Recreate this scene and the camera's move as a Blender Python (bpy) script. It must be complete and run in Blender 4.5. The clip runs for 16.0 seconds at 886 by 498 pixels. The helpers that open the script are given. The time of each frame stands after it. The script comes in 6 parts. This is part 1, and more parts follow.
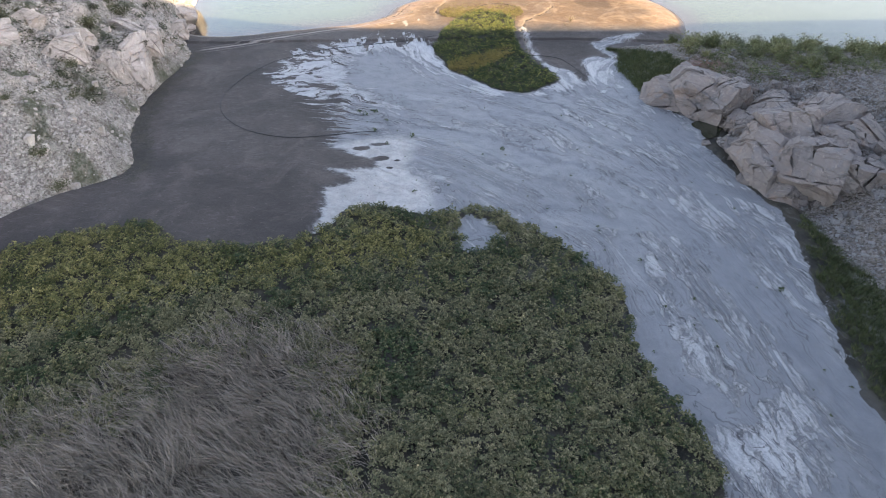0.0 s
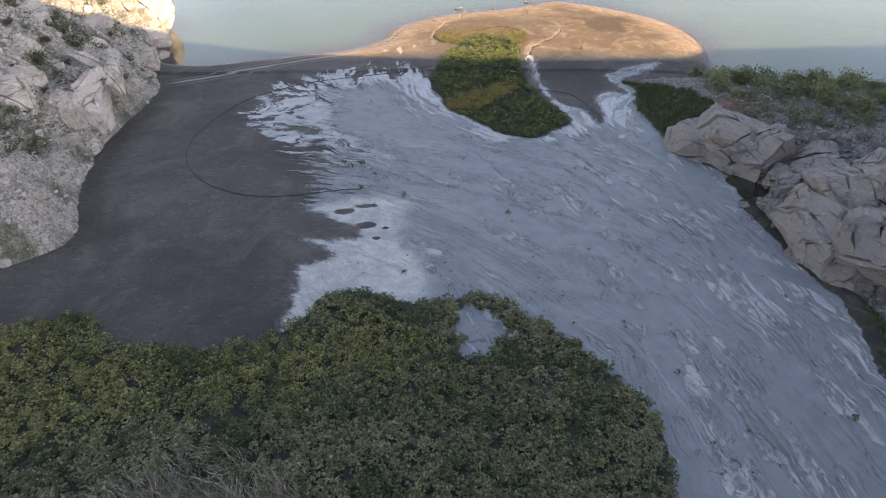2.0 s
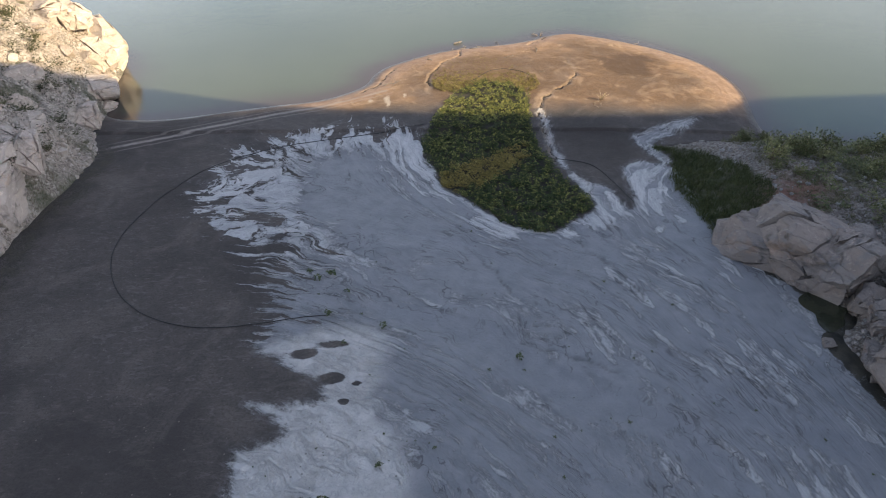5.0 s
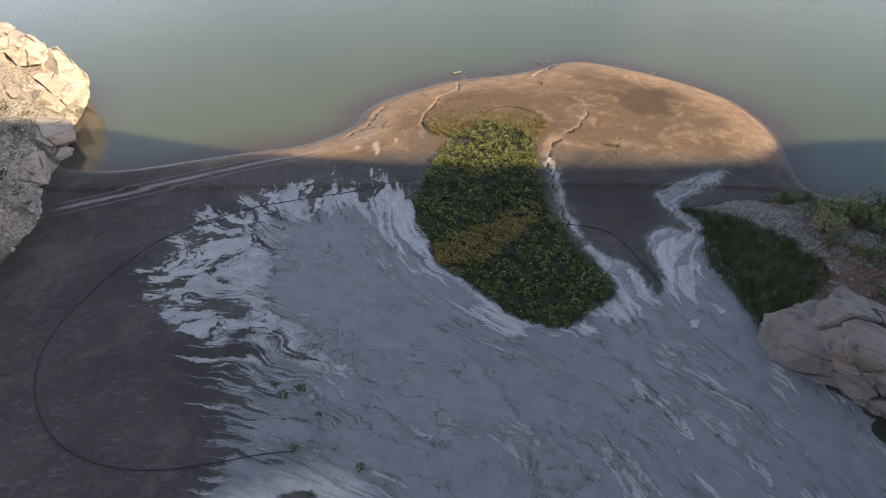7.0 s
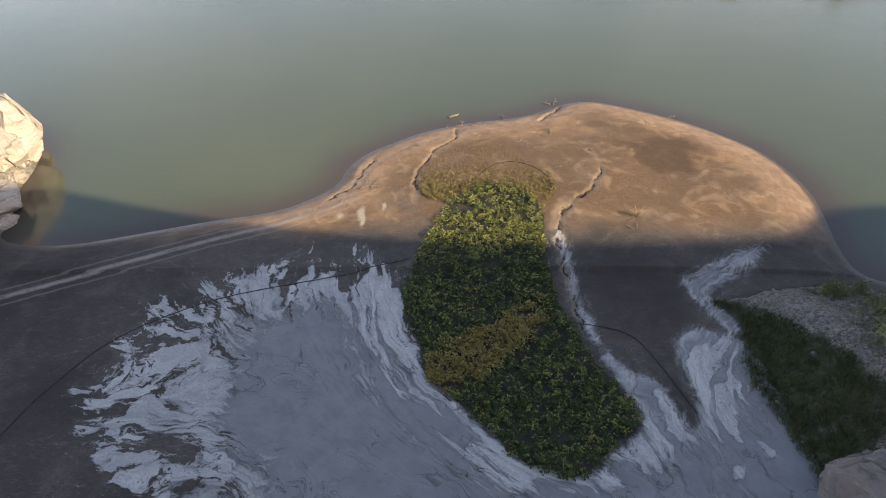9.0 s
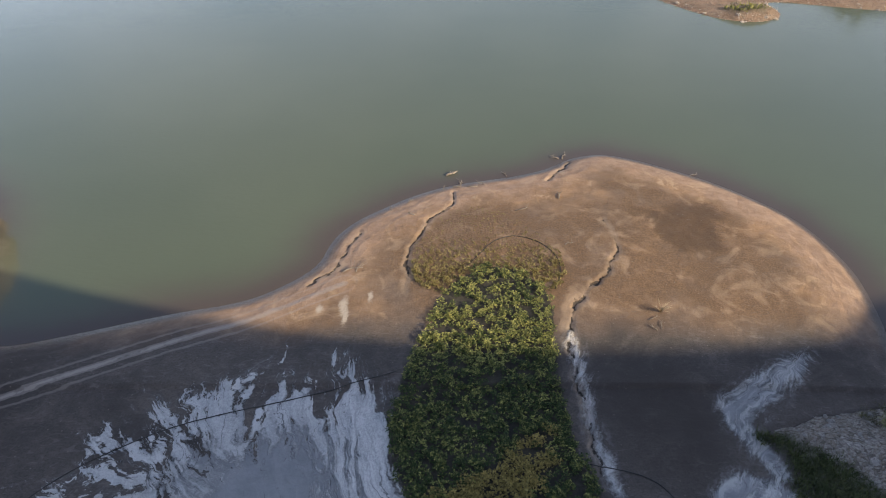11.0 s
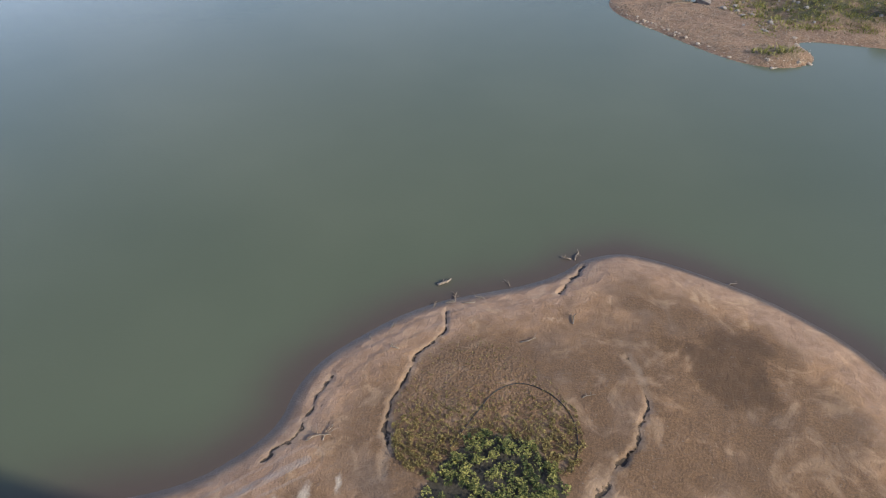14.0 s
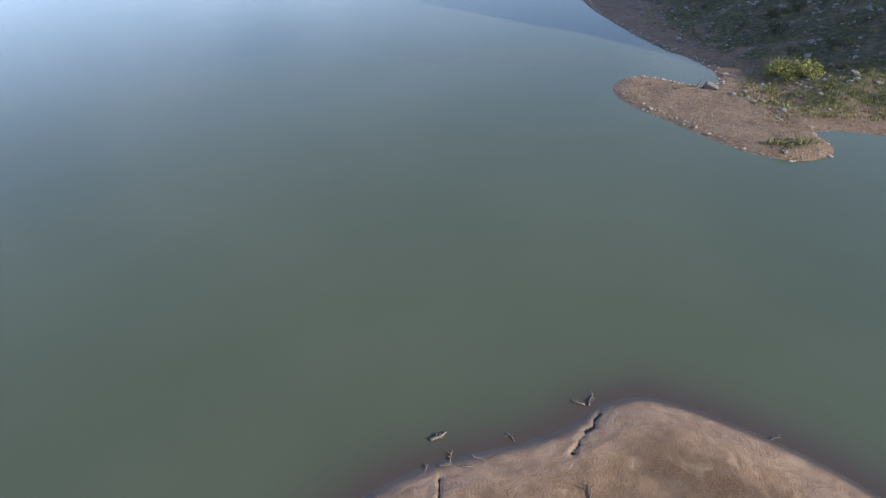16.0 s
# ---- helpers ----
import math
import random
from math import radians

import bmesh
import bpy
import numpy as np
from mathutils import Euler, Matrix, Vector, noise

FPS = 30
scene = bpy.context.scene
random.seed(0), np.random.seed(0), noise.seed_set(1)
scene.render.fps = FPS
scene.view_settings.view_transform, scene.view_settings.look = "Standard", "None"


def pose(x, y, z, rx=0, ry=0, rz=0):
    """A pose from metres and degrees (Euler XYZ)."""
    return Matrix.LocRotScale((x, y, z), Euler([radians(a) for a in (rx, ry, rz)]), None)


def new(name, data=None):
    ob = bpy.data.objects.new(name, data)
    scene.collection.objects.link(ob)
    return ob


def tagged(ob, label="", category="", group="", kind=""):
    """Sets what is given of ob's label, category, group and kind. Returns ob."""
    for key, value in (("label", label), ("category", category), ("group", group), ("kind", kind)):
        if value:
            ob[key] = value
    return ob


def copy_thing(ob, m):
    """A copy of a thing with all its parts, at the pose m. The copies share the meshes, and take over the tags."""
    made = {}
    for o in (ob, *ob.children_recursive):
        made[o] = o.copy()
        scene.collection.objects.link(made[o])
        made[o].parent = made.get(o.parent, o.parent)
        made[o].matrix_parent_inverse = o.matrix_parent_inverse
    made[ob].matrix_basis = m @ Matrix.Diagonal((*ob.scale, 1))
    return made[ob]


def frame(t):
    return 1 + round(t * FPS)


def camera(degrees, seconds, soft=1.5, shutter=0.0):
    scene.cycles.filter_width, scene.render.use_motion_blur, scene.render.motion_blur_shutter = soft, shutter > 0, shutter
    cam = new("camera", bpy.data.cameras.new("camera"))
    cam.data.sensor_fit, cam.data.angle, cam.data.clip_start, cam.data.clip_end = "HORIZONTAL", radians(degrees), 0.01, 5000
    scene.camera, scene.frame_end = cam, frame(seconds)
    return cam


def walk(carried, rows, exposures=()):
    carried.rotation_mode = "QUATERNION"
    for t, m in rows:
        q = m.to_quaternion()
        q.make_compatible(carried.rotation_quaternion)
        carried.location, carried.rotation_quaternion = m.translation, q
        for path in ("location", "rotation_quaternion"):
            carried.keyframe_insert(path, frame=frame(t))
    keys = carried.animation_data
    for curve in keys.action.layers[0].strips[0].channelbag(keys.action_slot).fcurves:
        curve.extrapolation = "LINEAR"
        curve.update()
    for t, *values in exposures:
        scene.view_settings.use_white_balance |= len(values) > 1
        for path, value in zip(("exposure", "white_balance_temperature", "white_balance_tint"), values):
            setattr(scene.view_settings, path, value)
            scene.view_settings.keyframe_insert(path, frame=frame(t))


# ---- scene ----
cam = camera(71.5, 16.0, 1.0)
METRES, EYE, TILT, LEAN, TURN = 77.92, 28.0, 0.0, 0.0, 0.0
ROWS = [
    (0.0, 0.0, 0.0, 0.0, -0.04, -37.51, 0.05),
    (0.5, 0.0014, 0.0321, 0.0006, -0.01, -37.51, 0.06),
    (1.0, 0.0027, 0.0644, 0.0013, 0.01, -37.51, 0.05),
    (1.5, 0.0038, 0.0965, 0.002, 0.04, -37.5, 0.05),
    (2.0, 0.0049, 0.1286, 0.0026, 0.06, -37.49, 0.04),
    (2.5, 0.0061, 0.1609, 0.0033, 0.08, -37.5, 0.04),
    (3.0, 0.0072, 0.1931, 0.0037, 0.09, -37.5, 0.04),
    (3.5, 0.0084, 0.2253, 0.0045, 0.09, -37.52, 0.04),
    (4.0, 0.0098, 0.2574, 0.0052, 0.11, -37.54, 0.05),
    (6.5, 0.0166, 0.4152, 0.0102, 0.19, -37.69, 0.13),
    (7.0, 0.0182, 0.4471, 0.0125, 0.22, -37.73, 0.14),
    (7.5, 0.02, 0.479, 0.0158, 0.23, -37.8, 0.16),
    (8.0, 0.0211, 0.5108, 0.0196, 0.23, -37.86, 0.12),
    (8.5, 0.0232, 0.5433, 0.0247, 0.27, -38.04, 0.16),
    (9.0, 0.0247, 0.5754, 0.03, 0.28, -38.06, 0.19),
    (11.5, 0.0332, 0.731, 0.0564, 0.48, -38.25, 0.33),
    (12.0, 0.0346, 0.7614, 0.0612, 0.48, -38.28, 0.34),
    (12.5, 0.036, 0.7917, 0.0654, 0.49, -38.31, 0.33),
    (13.0, 0.0391, 0.8205, 0.07, 0.55, -38.23, 0.52),
    (13.5, 0.0421, 0.8495, 0.0742, 0.63, -38.18, 0.65),
    (14.0, 0.0439, 0.8784, 0.0785, 0.63, -38.17, 0.7),
    (14.5, 0.0466, 0.9072, 0.0828, 0.67, -37.78, 0.84),
    (15.0, 0.0497, 0.9361, 0.0875, 0.73, -36.82, 0.99),
    (15.5, 0.0527, 0.9632, 0.0933, 0.81, -34.84, 1.22),
    (16.0, 0.0562, 0.9914, 0.0952, 0.88, -32.72, 1.41),
]
walk(cam, [(t, pose(0, 0, EYE, TILT, LEAN, TURN) @ pose(METRES * x, METRES * y, METRES * z, 90 + pitch, roll, yaw)) for t, x, y, z, yaw, pitch, roll in ROWS],
     [(0.0, 1.93, 6450, 12), (1.5, 1.65, 6400, 12), (3.5, 1.3, 6350, 12), (7.0, 0.9, 6400, 13), (9.0, 0.87, 6350, 13), (12.5, 0.67, 5600, 13), (14.5, 0.55, 5350, 13), (16.0, 0.45, 5080, 12)])

# ---- light ----
SUN_TO = Vector((0.86, -0.51, 0.0)).normalized()
SUN_UP = radians(25)
world = bpy.data.worlds.new("sky")
scene.world = world
world.use_nodes = True
wn = world.node_tree
sky = wn.nodes.new("ShaderNodeTexSky")
sky.sky_type, sky.sun_disc, sky.sun_elevation = "NISHITA", False, SUN_UP
sky.sun_rotation = math.atan2(SUN_TO.x, SUN_TO.y)
sky.dust_density, sky.air_density, sky.ozone_density = 1.0, 1.0, 1.0

# thin high cloud all over the sky
way = wn.nodes.new("ShaderNodeTexCoord")
cloud = wn.nodes.new("ShaderNodeTexNoise")
cloud.inputs["Scale"].default_value, cloud.inputs["Detail"].default_value, cloud.inputs["Distortion"].default_value = 2.2, 5, 0.6
thin = wn.nodes.new("ShaderNodeMapRange")
thin.inputs["From Min"].default_value, thin.inputs["From Max"].default_value, thin.inputs["To Max"].default_value = 0.38, 0.72, 0.55
grey_sky = wn.nodes.new("ShaderNodeRGBToBW")
bright = wn.nodes.new("ShaderNodeVectorMath")
bright.operation = "MULTIPLY"
bright.inputs[1].default_value = (2.28, 2.32, 2.46)
apart = wn.nodes.new("ShaderNodeSeparateXYZ")
low = wn.nodes.new("ShaderNodeMapRange")
low.interpolation_type = "SMOOTHSTEP"
for k, v in enumerate((0.45, 0.0, 0.0, 0.42)):
    low.inputs[k + 1].default_value = v
pile = wn.nodes.new("ShaderNodeMath")
pile.operation, pile.use_clamp = "ADD", True
veil = wn.nodes.new("ShaderNodeMix")
veil.data_type = "RGBA"
for a, b in ((way.outputs["Generated"], cloud.inputs["Vector"]), (cloud.outputs["Fac"], thin.inputs["Value"]), (sky.outputs[0], grey_sky.inputs[0]),
             (grey_sky.outputs[0], bright.inputs[0]), (way.outputs["Generated"], apart.inputs[0]), (apart.outputs[2], low.inputs[0]),
             (low.outputs[0], pile.inputs[0]), (thin.outputs[0], pile.inputs[1]), (pile.outputs[0], veil.inputs[0]), (sky.outputs[0], veil.inputs[6]), (bright.outputs[0], veil.inputs[7]),
             (veil.outputs[2], wn.nodes["Background"].inputs[0])):
    wn.links.new(a, b)
wn.nodes["Background"].inputs[1].default_value = 0.125
sun = new("sun", bpy.data.lights.new("sun", "SUN"))
sun.data.energy, sun.data.angle, sun.data.color = 5.0, radians(0.4), (1.0, 0.80, 0.48)
sun_way = (SUN_TO * math.cos(SUN_UP) + Vector((0, 0, math.sin(SUN_UP)))).normalized()
sun.matrix_world = Matrix.Translation((80, -60, 120)) @ sun_way.to_track_quat("Z", "Y").to_matrix().to_4x4()


# ---- number fields ----
def perlin(x, y, seed=0):
    """Smooth noise from -1 to 1 over the plan, one cell a metre."""
    rs = np.random.RandomState(seed)
    perm = rs.permutation(512)
    ang = rs.rand(512) * 2 * np.pi
    gx, gy = np.cos(ang), np.sin(ang)
    xi, yi = np.floor(x).astype(np.int64), np.floor(y).astype(np.int64)
    xf, yf = x - xi, y - yi
    u, v = xf ** 3 * (xf * (xf * 6 - 15) + 10), yf ** 3 * (yf * (yf * 6 - 15) + 10)

    def corner(i, j):
        h = perm[(perm[(xi + i) & 511] + yi + j) & 511]
        return gx[h] * (xf - i) + gy[h] * (yf - j)
    a = corner(0, 0) * (1 - u) + corner(1, 0) * u
    b = corner(0, 1) * (1 - u) + corner(1, 1) * u
    return 1.5 * (a * (1 - v) + b * v)


def fbm(x, y, scale, seed=0, octaves=4, ridged=False):
    total, amp, norm = 0.0, 1.0, 0.0
    for k in range(octaves):
        n = perlin(x / scale * 2 ** k, y / scale * 2 ** k, seed + k)
        total = total + amp * (1 - 2 * np.abs(n) if ridged else n)
        norm, amp = norm + amp, amp * 0.5
    return total / norm


def cells(x, y, scale, seed=0):
    """Distances to the nearest and second nearest of scattered points, and a random number for the nearest."""
    rs = np.random.RandomState(seed)
    jx, jy, jr = rs.rand(64, 64), rs.rand(64, 64), rs.rand(64, 64)
    x, y = x / scale, y / scale
    xi, yi = np.floor(x).astype(np.int64), np.floor(y).astype(np.int64)
    f1, f2, rid = np.full(x.shape, 9.0), np.full(x.shape, 9.0), np.zeros(x.shape)
    for i in (-1, 0, 1):
        for j in (-1, 0, 1):
            a, b = (xi + i) & 63, (yi + j) & 63
            d = np.hypot(xi + i + jx[a, b] - x, yi + j + jy[a, b] - y)
            near = d < f1
            f2 = np.where(near, f1, np.minimum(f2, d))
            rid = np.where(near, jr[a, b], rid)
            f1 = np.where(near, d, f1)
    return f1 * scale, f2 * scale, rid


def rounded(points, times=2, closed=True):
    """Cuts the corners of an outline."""
    p = np.array(points, float)
    for _ in range(times):
        if closed:
            q = np.roll(p, -1, axis=0)
            p = np.stack([0.75 * p + 0.25 * q, 0.25 * p + 0.75 * q], 1).reshape(-1, 2)
        else:
            q = np.stack([0.75 * p[:-1] + 0.25 * p[1:], 0.25 * p[:-1] + 0.75 * p[1:]], 1).reshape(-1, 2)
            p = np.vstack([p[:1], q, p[-1:]])
    return p


def away(x, y, line, closed=False):
    """Distance to a line, in metres."""
    d = np.full(x.shape, 1e9)
    n = len(line)
    for k in range(n if closed else n - 1):
        (ax, ay), (bx, by) = line[k], line[(k + 1) % n]
        ex, ey = bx - ax, by - ay
        s = np.clip(((x - ax) * ex + (y - ay) * ey) / (ex * ex + ey * ey + 1e-12), 0, 1)
        d = np.minimum(d, (x - ax - s * ex) ** 2 + (y - ay - s * ey) ** 2)
    return np.sqrt(d)


def within(x, y, line):
    """Signed distance to an outline: positive inside."""
    inside = np.zeros(x.shape, bool)
    n = len(line)
    for k in range(n):
        (ax, ay), (bx, by) = line[k], line[(k + 1) % n]
        if ay != by:
            inside ^= ((ay > y) != (by > y)) & (x < ax + (y - ay) * (bx - ax) / (by - ay))
    return np.where(inside, 1, -1) * away(x, y, line, True)


def local(fn, x, y, line, reach, far):
    """fn near the line's bounds only; far elsewhere."""
    lo, hi = np.min(line, 0) - reach, np.max(line, 0) + reach
    m = (x > lo[0]) & (x < hi[0]) & (y > lo[1]) & (y < hi[1])
    out = np.full(x.shape, float(far))
    out[m] = fn(x[m], y[m], line)
    return out


def step(a, b, x):
    t = np.clip((x - a) / (b - a), 0, 1)
    return t * t * (3 - 2 * t)


# ---- materials ----
class Nodes:
    def __init__(self, name):
        self.mat = bpy.data.materials.new(name)
        self.mat.use_nodes = True
        self.t = self.mat.node_tree
        self.bsdf = self.t.nodes["Principled BSDF"]

    def put(self, socket, value):
        if hasattr(value, "is_output"):
            self.t.links.new(value, socket)
        elif value is not None:
            socket.default_value = value if not isinstance(value, tuple) or len(value) != 3 or socket.type != "RGBA" else (*value, 1)

    def attr(self, name):
        n = self.t.nodes.new("ShaderNodeAttribute")
        n.attribute_name = name
        return n.outputs["Fac"]

    def noise(self, scale, detail=4.0, rough=0.55, stretch=None, warp=0.0):
        co = self.t.nodes.new("ShaderNodeTexCoord").outputs["Object"]
        if stretch:
            m = self.t.nodes.new("ShaderNodeMapping")
            self.put(m.inputs["Vector"], co)
            m.inputs["Scale"].default_value, m.inputs["Rotation"].default_value = stretch[0], stretch[1]
            co = m.outputs[0]
        n = self.t.nodes.new("ShaderNodeTexNoise")
        self.put(n.inputs["Vector"], co)
        for k, v in (("Scale", scale), ("Detail", detail), ("Roughness", rough), ("Distortion", warp)):
            n.inputs[k].default_value = v
        return n.outputs["Fac"]

    def drawn(self, su, sv, detail=4.0, rough=0.6, warp=0.6, seed=0.0, shake=1.0):
        """Noise in the mud's own coordinates: along the flow and across it."""
        c = self.t.nodes.new("ShaderNodeCombineXYZ")
        self.put(c.inputs[0], self.math("MULTIPLY", self.attr("along"), su))
        self.put(c.inputs[1], self.math("MULTIPLY", self.attr("across"), sv))
        c.inputs[2].default_value = seed
        w = self.t.nodes.new("ShaderNodeTexNoise")
        self.put(w.inputs["Vector"], self.t.nodes.new("ShaderNodeTexCoord").outputs["Object"])
        w.inputs["Scale"].default_value, w.inputs["Detail"].default_value = 0.75, 4
        m = self.t.nodes.new("ShaderNodeVectorMath")
        m.operation = "MULTIPLY_ADD"
        self.put(m.inputs[0], w.outputs["Color"])
        m.inputs[1].default_value = (2.2 * su * shake, 1.5 * sv * shake, 0.0)
        self.put(m.inputs[2], c.outputs[0])
        n = self.t.nodes.new("ShaderNodeTexNoise")
        self.put(n.inputs["Vector"], m.outputs[0])
        for k, v in (("Scale", 1.0), ("Detail", detail), ("Roughness", rough), ("Distortion", warp)):
            n.inputs[k].default_value = v
        return n.outputs["Fac"]

    def voronoi(self, scale, feature="F1", out="Distance", warp=0.0):
        n = self.t.nodes.new("ShaderNodeTexVoronoi")
        n.feature = feature
        co = self.t.nodes.new("ShaderNodeTexCoord").outputs["Object"]
        if warp:
            w = self.t.nodes.new("ShaderNodeTexNoise")
            w.inputs["Scale"].default_value, w.inputs["Detail"].default_value = 1.2, 4
            self.put(w.inputs["Vector"], co)
            m = self.t.nodes.new("ShaderNodeVectorMath")
            m.operation = "MULTIPLY_ADD"
            self.put(m.inputs[0], w.outputs["Color"])
            m.inputs[1].default_value = (warp, warp, warp)
            self.put(m.inputs[2], co)
            co = m.outputs[0]
        self.put(n.inputs["Vector"], co)
        n.inputs["Scale"].default_value = scale
        return n.outputs[out]

    def math(self, op, a, b=0.0, c=0.0):
        n = self.t.nodes.new("ShaderNodeMath")
        n.operation = op
        for s, v in zip(n.inputs, (a, b, c)):
            self.put(s, v)
        return n.outputs[0]

    def band(self, v, a, b, lo=0.0, hi=1.0):
        n = self.t.nodes.new("ShaderNodeMapRange")
        n.interpolation_type = "SMOOTHSTEP"
        for s, x in zip(n.inputs, (v, a, b, lo, hi)):
            self.put(s, x)
        return n.outputs[0]

    def mix(self, f, a, b, how="MIX"):
        n = self.t.nodes.new("ShaderNodeMix")
        n.data_type, n.blend_type = "RGBA", how
        self.put(n.inputs[0], f)
        self.put(n.inputs[6], a)
        self.put(n.inputs[7], b)
        return n.outputs[2]

    def random(self, island=False):
        if island:
            return self.t.nodes.new("ShaderNodeNewGeometry").outputs["Random Per Island"]
        return self.t.nodes.new("ShaderNodeObjectInfo").outputs["Random"]

    def bump(self, height, distance=0.05, strength=1.0, normal=None):
        n = self.t.nodes.new("ShaderNodeBump")
        n.inputs["Distance"].default_value, n.inputs["Strength"].default_value = distance, strength
        self.put(n.inputs["Height"], height)
        self.put(n.inputs["Normal"], normal)
        return n.outputs[0]

    def done(self, colour, rough=0.9, normal=None, **more):
        self.put(self.bsdf.inputs["Base Color"], colour)
        self.put(self.bsdf.inputs["Roughness"], rough)
        self.put(self.bsdf.inputs["Normal"], normal)
        for k, v in more.items():
            self.put(self.bsdf.inputs[k.replace("_", " ")], v)
        return self.mat


def mud_material():
    n = Nodes("mud")
    flow = n.attr("flow")
    wet, pale, veg_seam, ripple, shore = n.attr("wet"), n.attr("pale"), n.attr("veg_seam"), n.attr("ripple"), n.attr("shore")
    big, mid, small = n.noise(0.12, 4), n.noise(0.9, 5, 0.6), n.noise(7, 4, 0.65)
    # bare brown silt
    swirl, grain = n.noise(0.25, 6, 0.62, warp=0.9), n.noise(16, 3, 0.7)
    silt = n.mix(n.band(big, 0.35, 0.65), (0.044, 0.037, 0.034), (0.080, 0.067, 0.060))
    silt = n.mix(n.band(swirl, 0.48, 0.72, 0, 0.75), silt, (0.118, 0.100, 0.086))
    silt = n.mix(n.band(small, 0.42, 0.70, 0, 0.6), silt, (0.034, 0.028, 0.024))
    silt = n.mix(n.math("MULTIPLY", n.band(n.noise(1.1, 6, 0.72, ((1, 2.6, 1), (0, 0, -0.2)), 1.2), 0.52, 0.66, 0, 0.6), n.band(big, 0.35, 0.6)), silt, (0.150, 0.132, 0.120))
    silt = n.mix(n.math("MULTIPLY", n.band(n.voronoi(2.6), 0.10, 0.04, 0, 0.8), n.band(mid, 0.5, 0.62)), silt, (0.022, 0.024, 0.014))
    # tan sand, with the look of sunlight put into its colour
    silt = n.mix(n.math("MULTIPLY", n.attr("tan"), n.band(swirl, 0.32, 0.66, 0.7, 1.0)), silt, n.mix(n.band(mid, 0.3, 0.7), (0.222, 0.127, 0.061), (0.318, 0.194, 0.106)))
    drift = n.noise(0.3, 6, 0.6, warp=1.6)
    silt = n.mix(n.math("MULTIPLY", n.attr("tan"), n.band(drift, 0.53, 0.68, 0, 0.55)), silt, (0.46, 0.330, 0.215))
    silt = n.mix(n.math("MULTIPLY", n.attr("brown"), n.band(drift, 0.62, 0.45, 0.35, 1)), silt, n.mix(n.band(small, 0.35, 0.65), (0.092, 0.052, 0.025), (0.165, 0.099, 0.050)))
    silt = n.mix(n.math("MULTIPLY", n.band(n.attr("brown"), 0.85, 1.3, 0, 0.9), n.band(mid, 0.3, 0.6, 0.7, 1)), silt, (0.075, 0.042, 0.020))
    silt = n.mix(n.band(grain, 0.50, 0.75, 0, 0.45), silt, n.mix(0.5, silt, (0.02, 0.016, 0.012)))
    silt = n.mix(n.math("MULTIPLY", n.band(n.noise(2.2, 5, 0.7, ((1, 3.5, 1), (0, 0, 0.1)), 0.8), 0.52, 0.70, 0, 0.45), n.band(swirl, 0.4, 0.6)), silt, (0.15, 0.125, 0.105))
    silt = n.mix(n.band(n.voronoi(1.6), 0.10, 0.05, 0, 0.6), silt, (0.20, 0.17, 0.14))
    ragged = n.math("MULTIPLY", n.math("SUBTRACT", n.noise(1.6, 5, 0.65), 0.5), 0.5)
    beside = n.math("ADD", n.attr("beside"), ragged)
    worn_way = n.math("MULTIPLY", n.band(beside, 0.24, 0.10), n.band(n.noise(0.7, 4, 0.6), 0.30, 0.48, 0.25, 0.9))
    ruts = n.math("MULTIPLY", n.band(n.math("SINE", n.math("MULTIPLY", n.math("ADD", n.attr("beside"), n.math("MULTIPLY", ragged, 0.6)), 8.0)), 0.3, 0.9, 0, 0.5), n.band(beside, 1.7, 0.5))
    silt = n.mix(n.math("MULTIPLY", n.math("MAXIMUM", worn_way, ruts), n.attr("line")), silt, (0.30, 0.265, 0.235))
    spill = n.band(n.math("ADD", n.attr("spill"), n.math("MULTIPLY", n.math("SUBTRACT", n.noise(1.8, 5, 0.7, warp=0.8), 0.5), 1.6)), 0.30, 0.95)
    # extra dark on the mud that lies in shade, put into its colour
    silt = n.mix(n.math("MULTIPLY", n.attr("shade_patch"), n.band(swirl, 0.3, 0.6, 0.9, 0.6)), silt, (0.034, 0.027, 0.023))
    silt = n.mix(n.math("MULTIPLY", spill, 0.85), silt, (0.42, 0.36, 0.29))
    # dried pale flow: crust in fingers and strands over smooth grey silt
    wisp, fleck = n.noise(3.0, 5, 0.7, warp=1.2), n.noise(9.0, 5, 0.75, warp=0.8)
    finger, strand = n.drawn(0.32, 0.75, 7, 0.66, 0.8, 1.3, 0.8), n.drawn(0.40, 2.3, 6, 0.72, 0.7, 4.7, 0.6)
    hair = n.drawn(0.11, 2.3, 5, 0.66, 0.5, 9.1, 0.5)
    frayed, wispy = n.attr("frayed"), n.attr("wispy")
    fray = n.math("ADD", n.math("MULTIPLY", n.math("SUBTRACT", finger, 0.5), 2.1), n.math("MULTIPLY", n.math("SUBTRACT", strand, 0.5), 1.0))
    fray = n.mix(wispy, fray, n.math("ADD", n.math("MULTIPLY", n.math("SUBTRACT", hair, 0.5), 3.0), n.math("MULTIPLY", n.math("SUBTRACT", strand, 0.5), 0.6)))
    edge = n.math("ADD", flow, n.math("MULTIPLY", fray, frayed))
    edge = n.math("ADD", edge, n.math("MULTIPLY", n.math("SUBTRACT", mid, 0.5), n.math("MULTIPLY_ADD", frayed, 0.12, 0.9)))
    edge = n.math("ADD", edge, n.math("MULTIPLY", n.math("SUBTRACT", wisp, 0.5), n.math("MULTIPLY_ADD", frayed, 0.22, 0.35)))
    mask = n.band(edge, -0.25, 0.3)
    white = n.attr("white")
    swept = n.noise(0.5, 7, 0.68, ((1.5, 0.8, 1), (0, 0, radians(25))), 2.2)
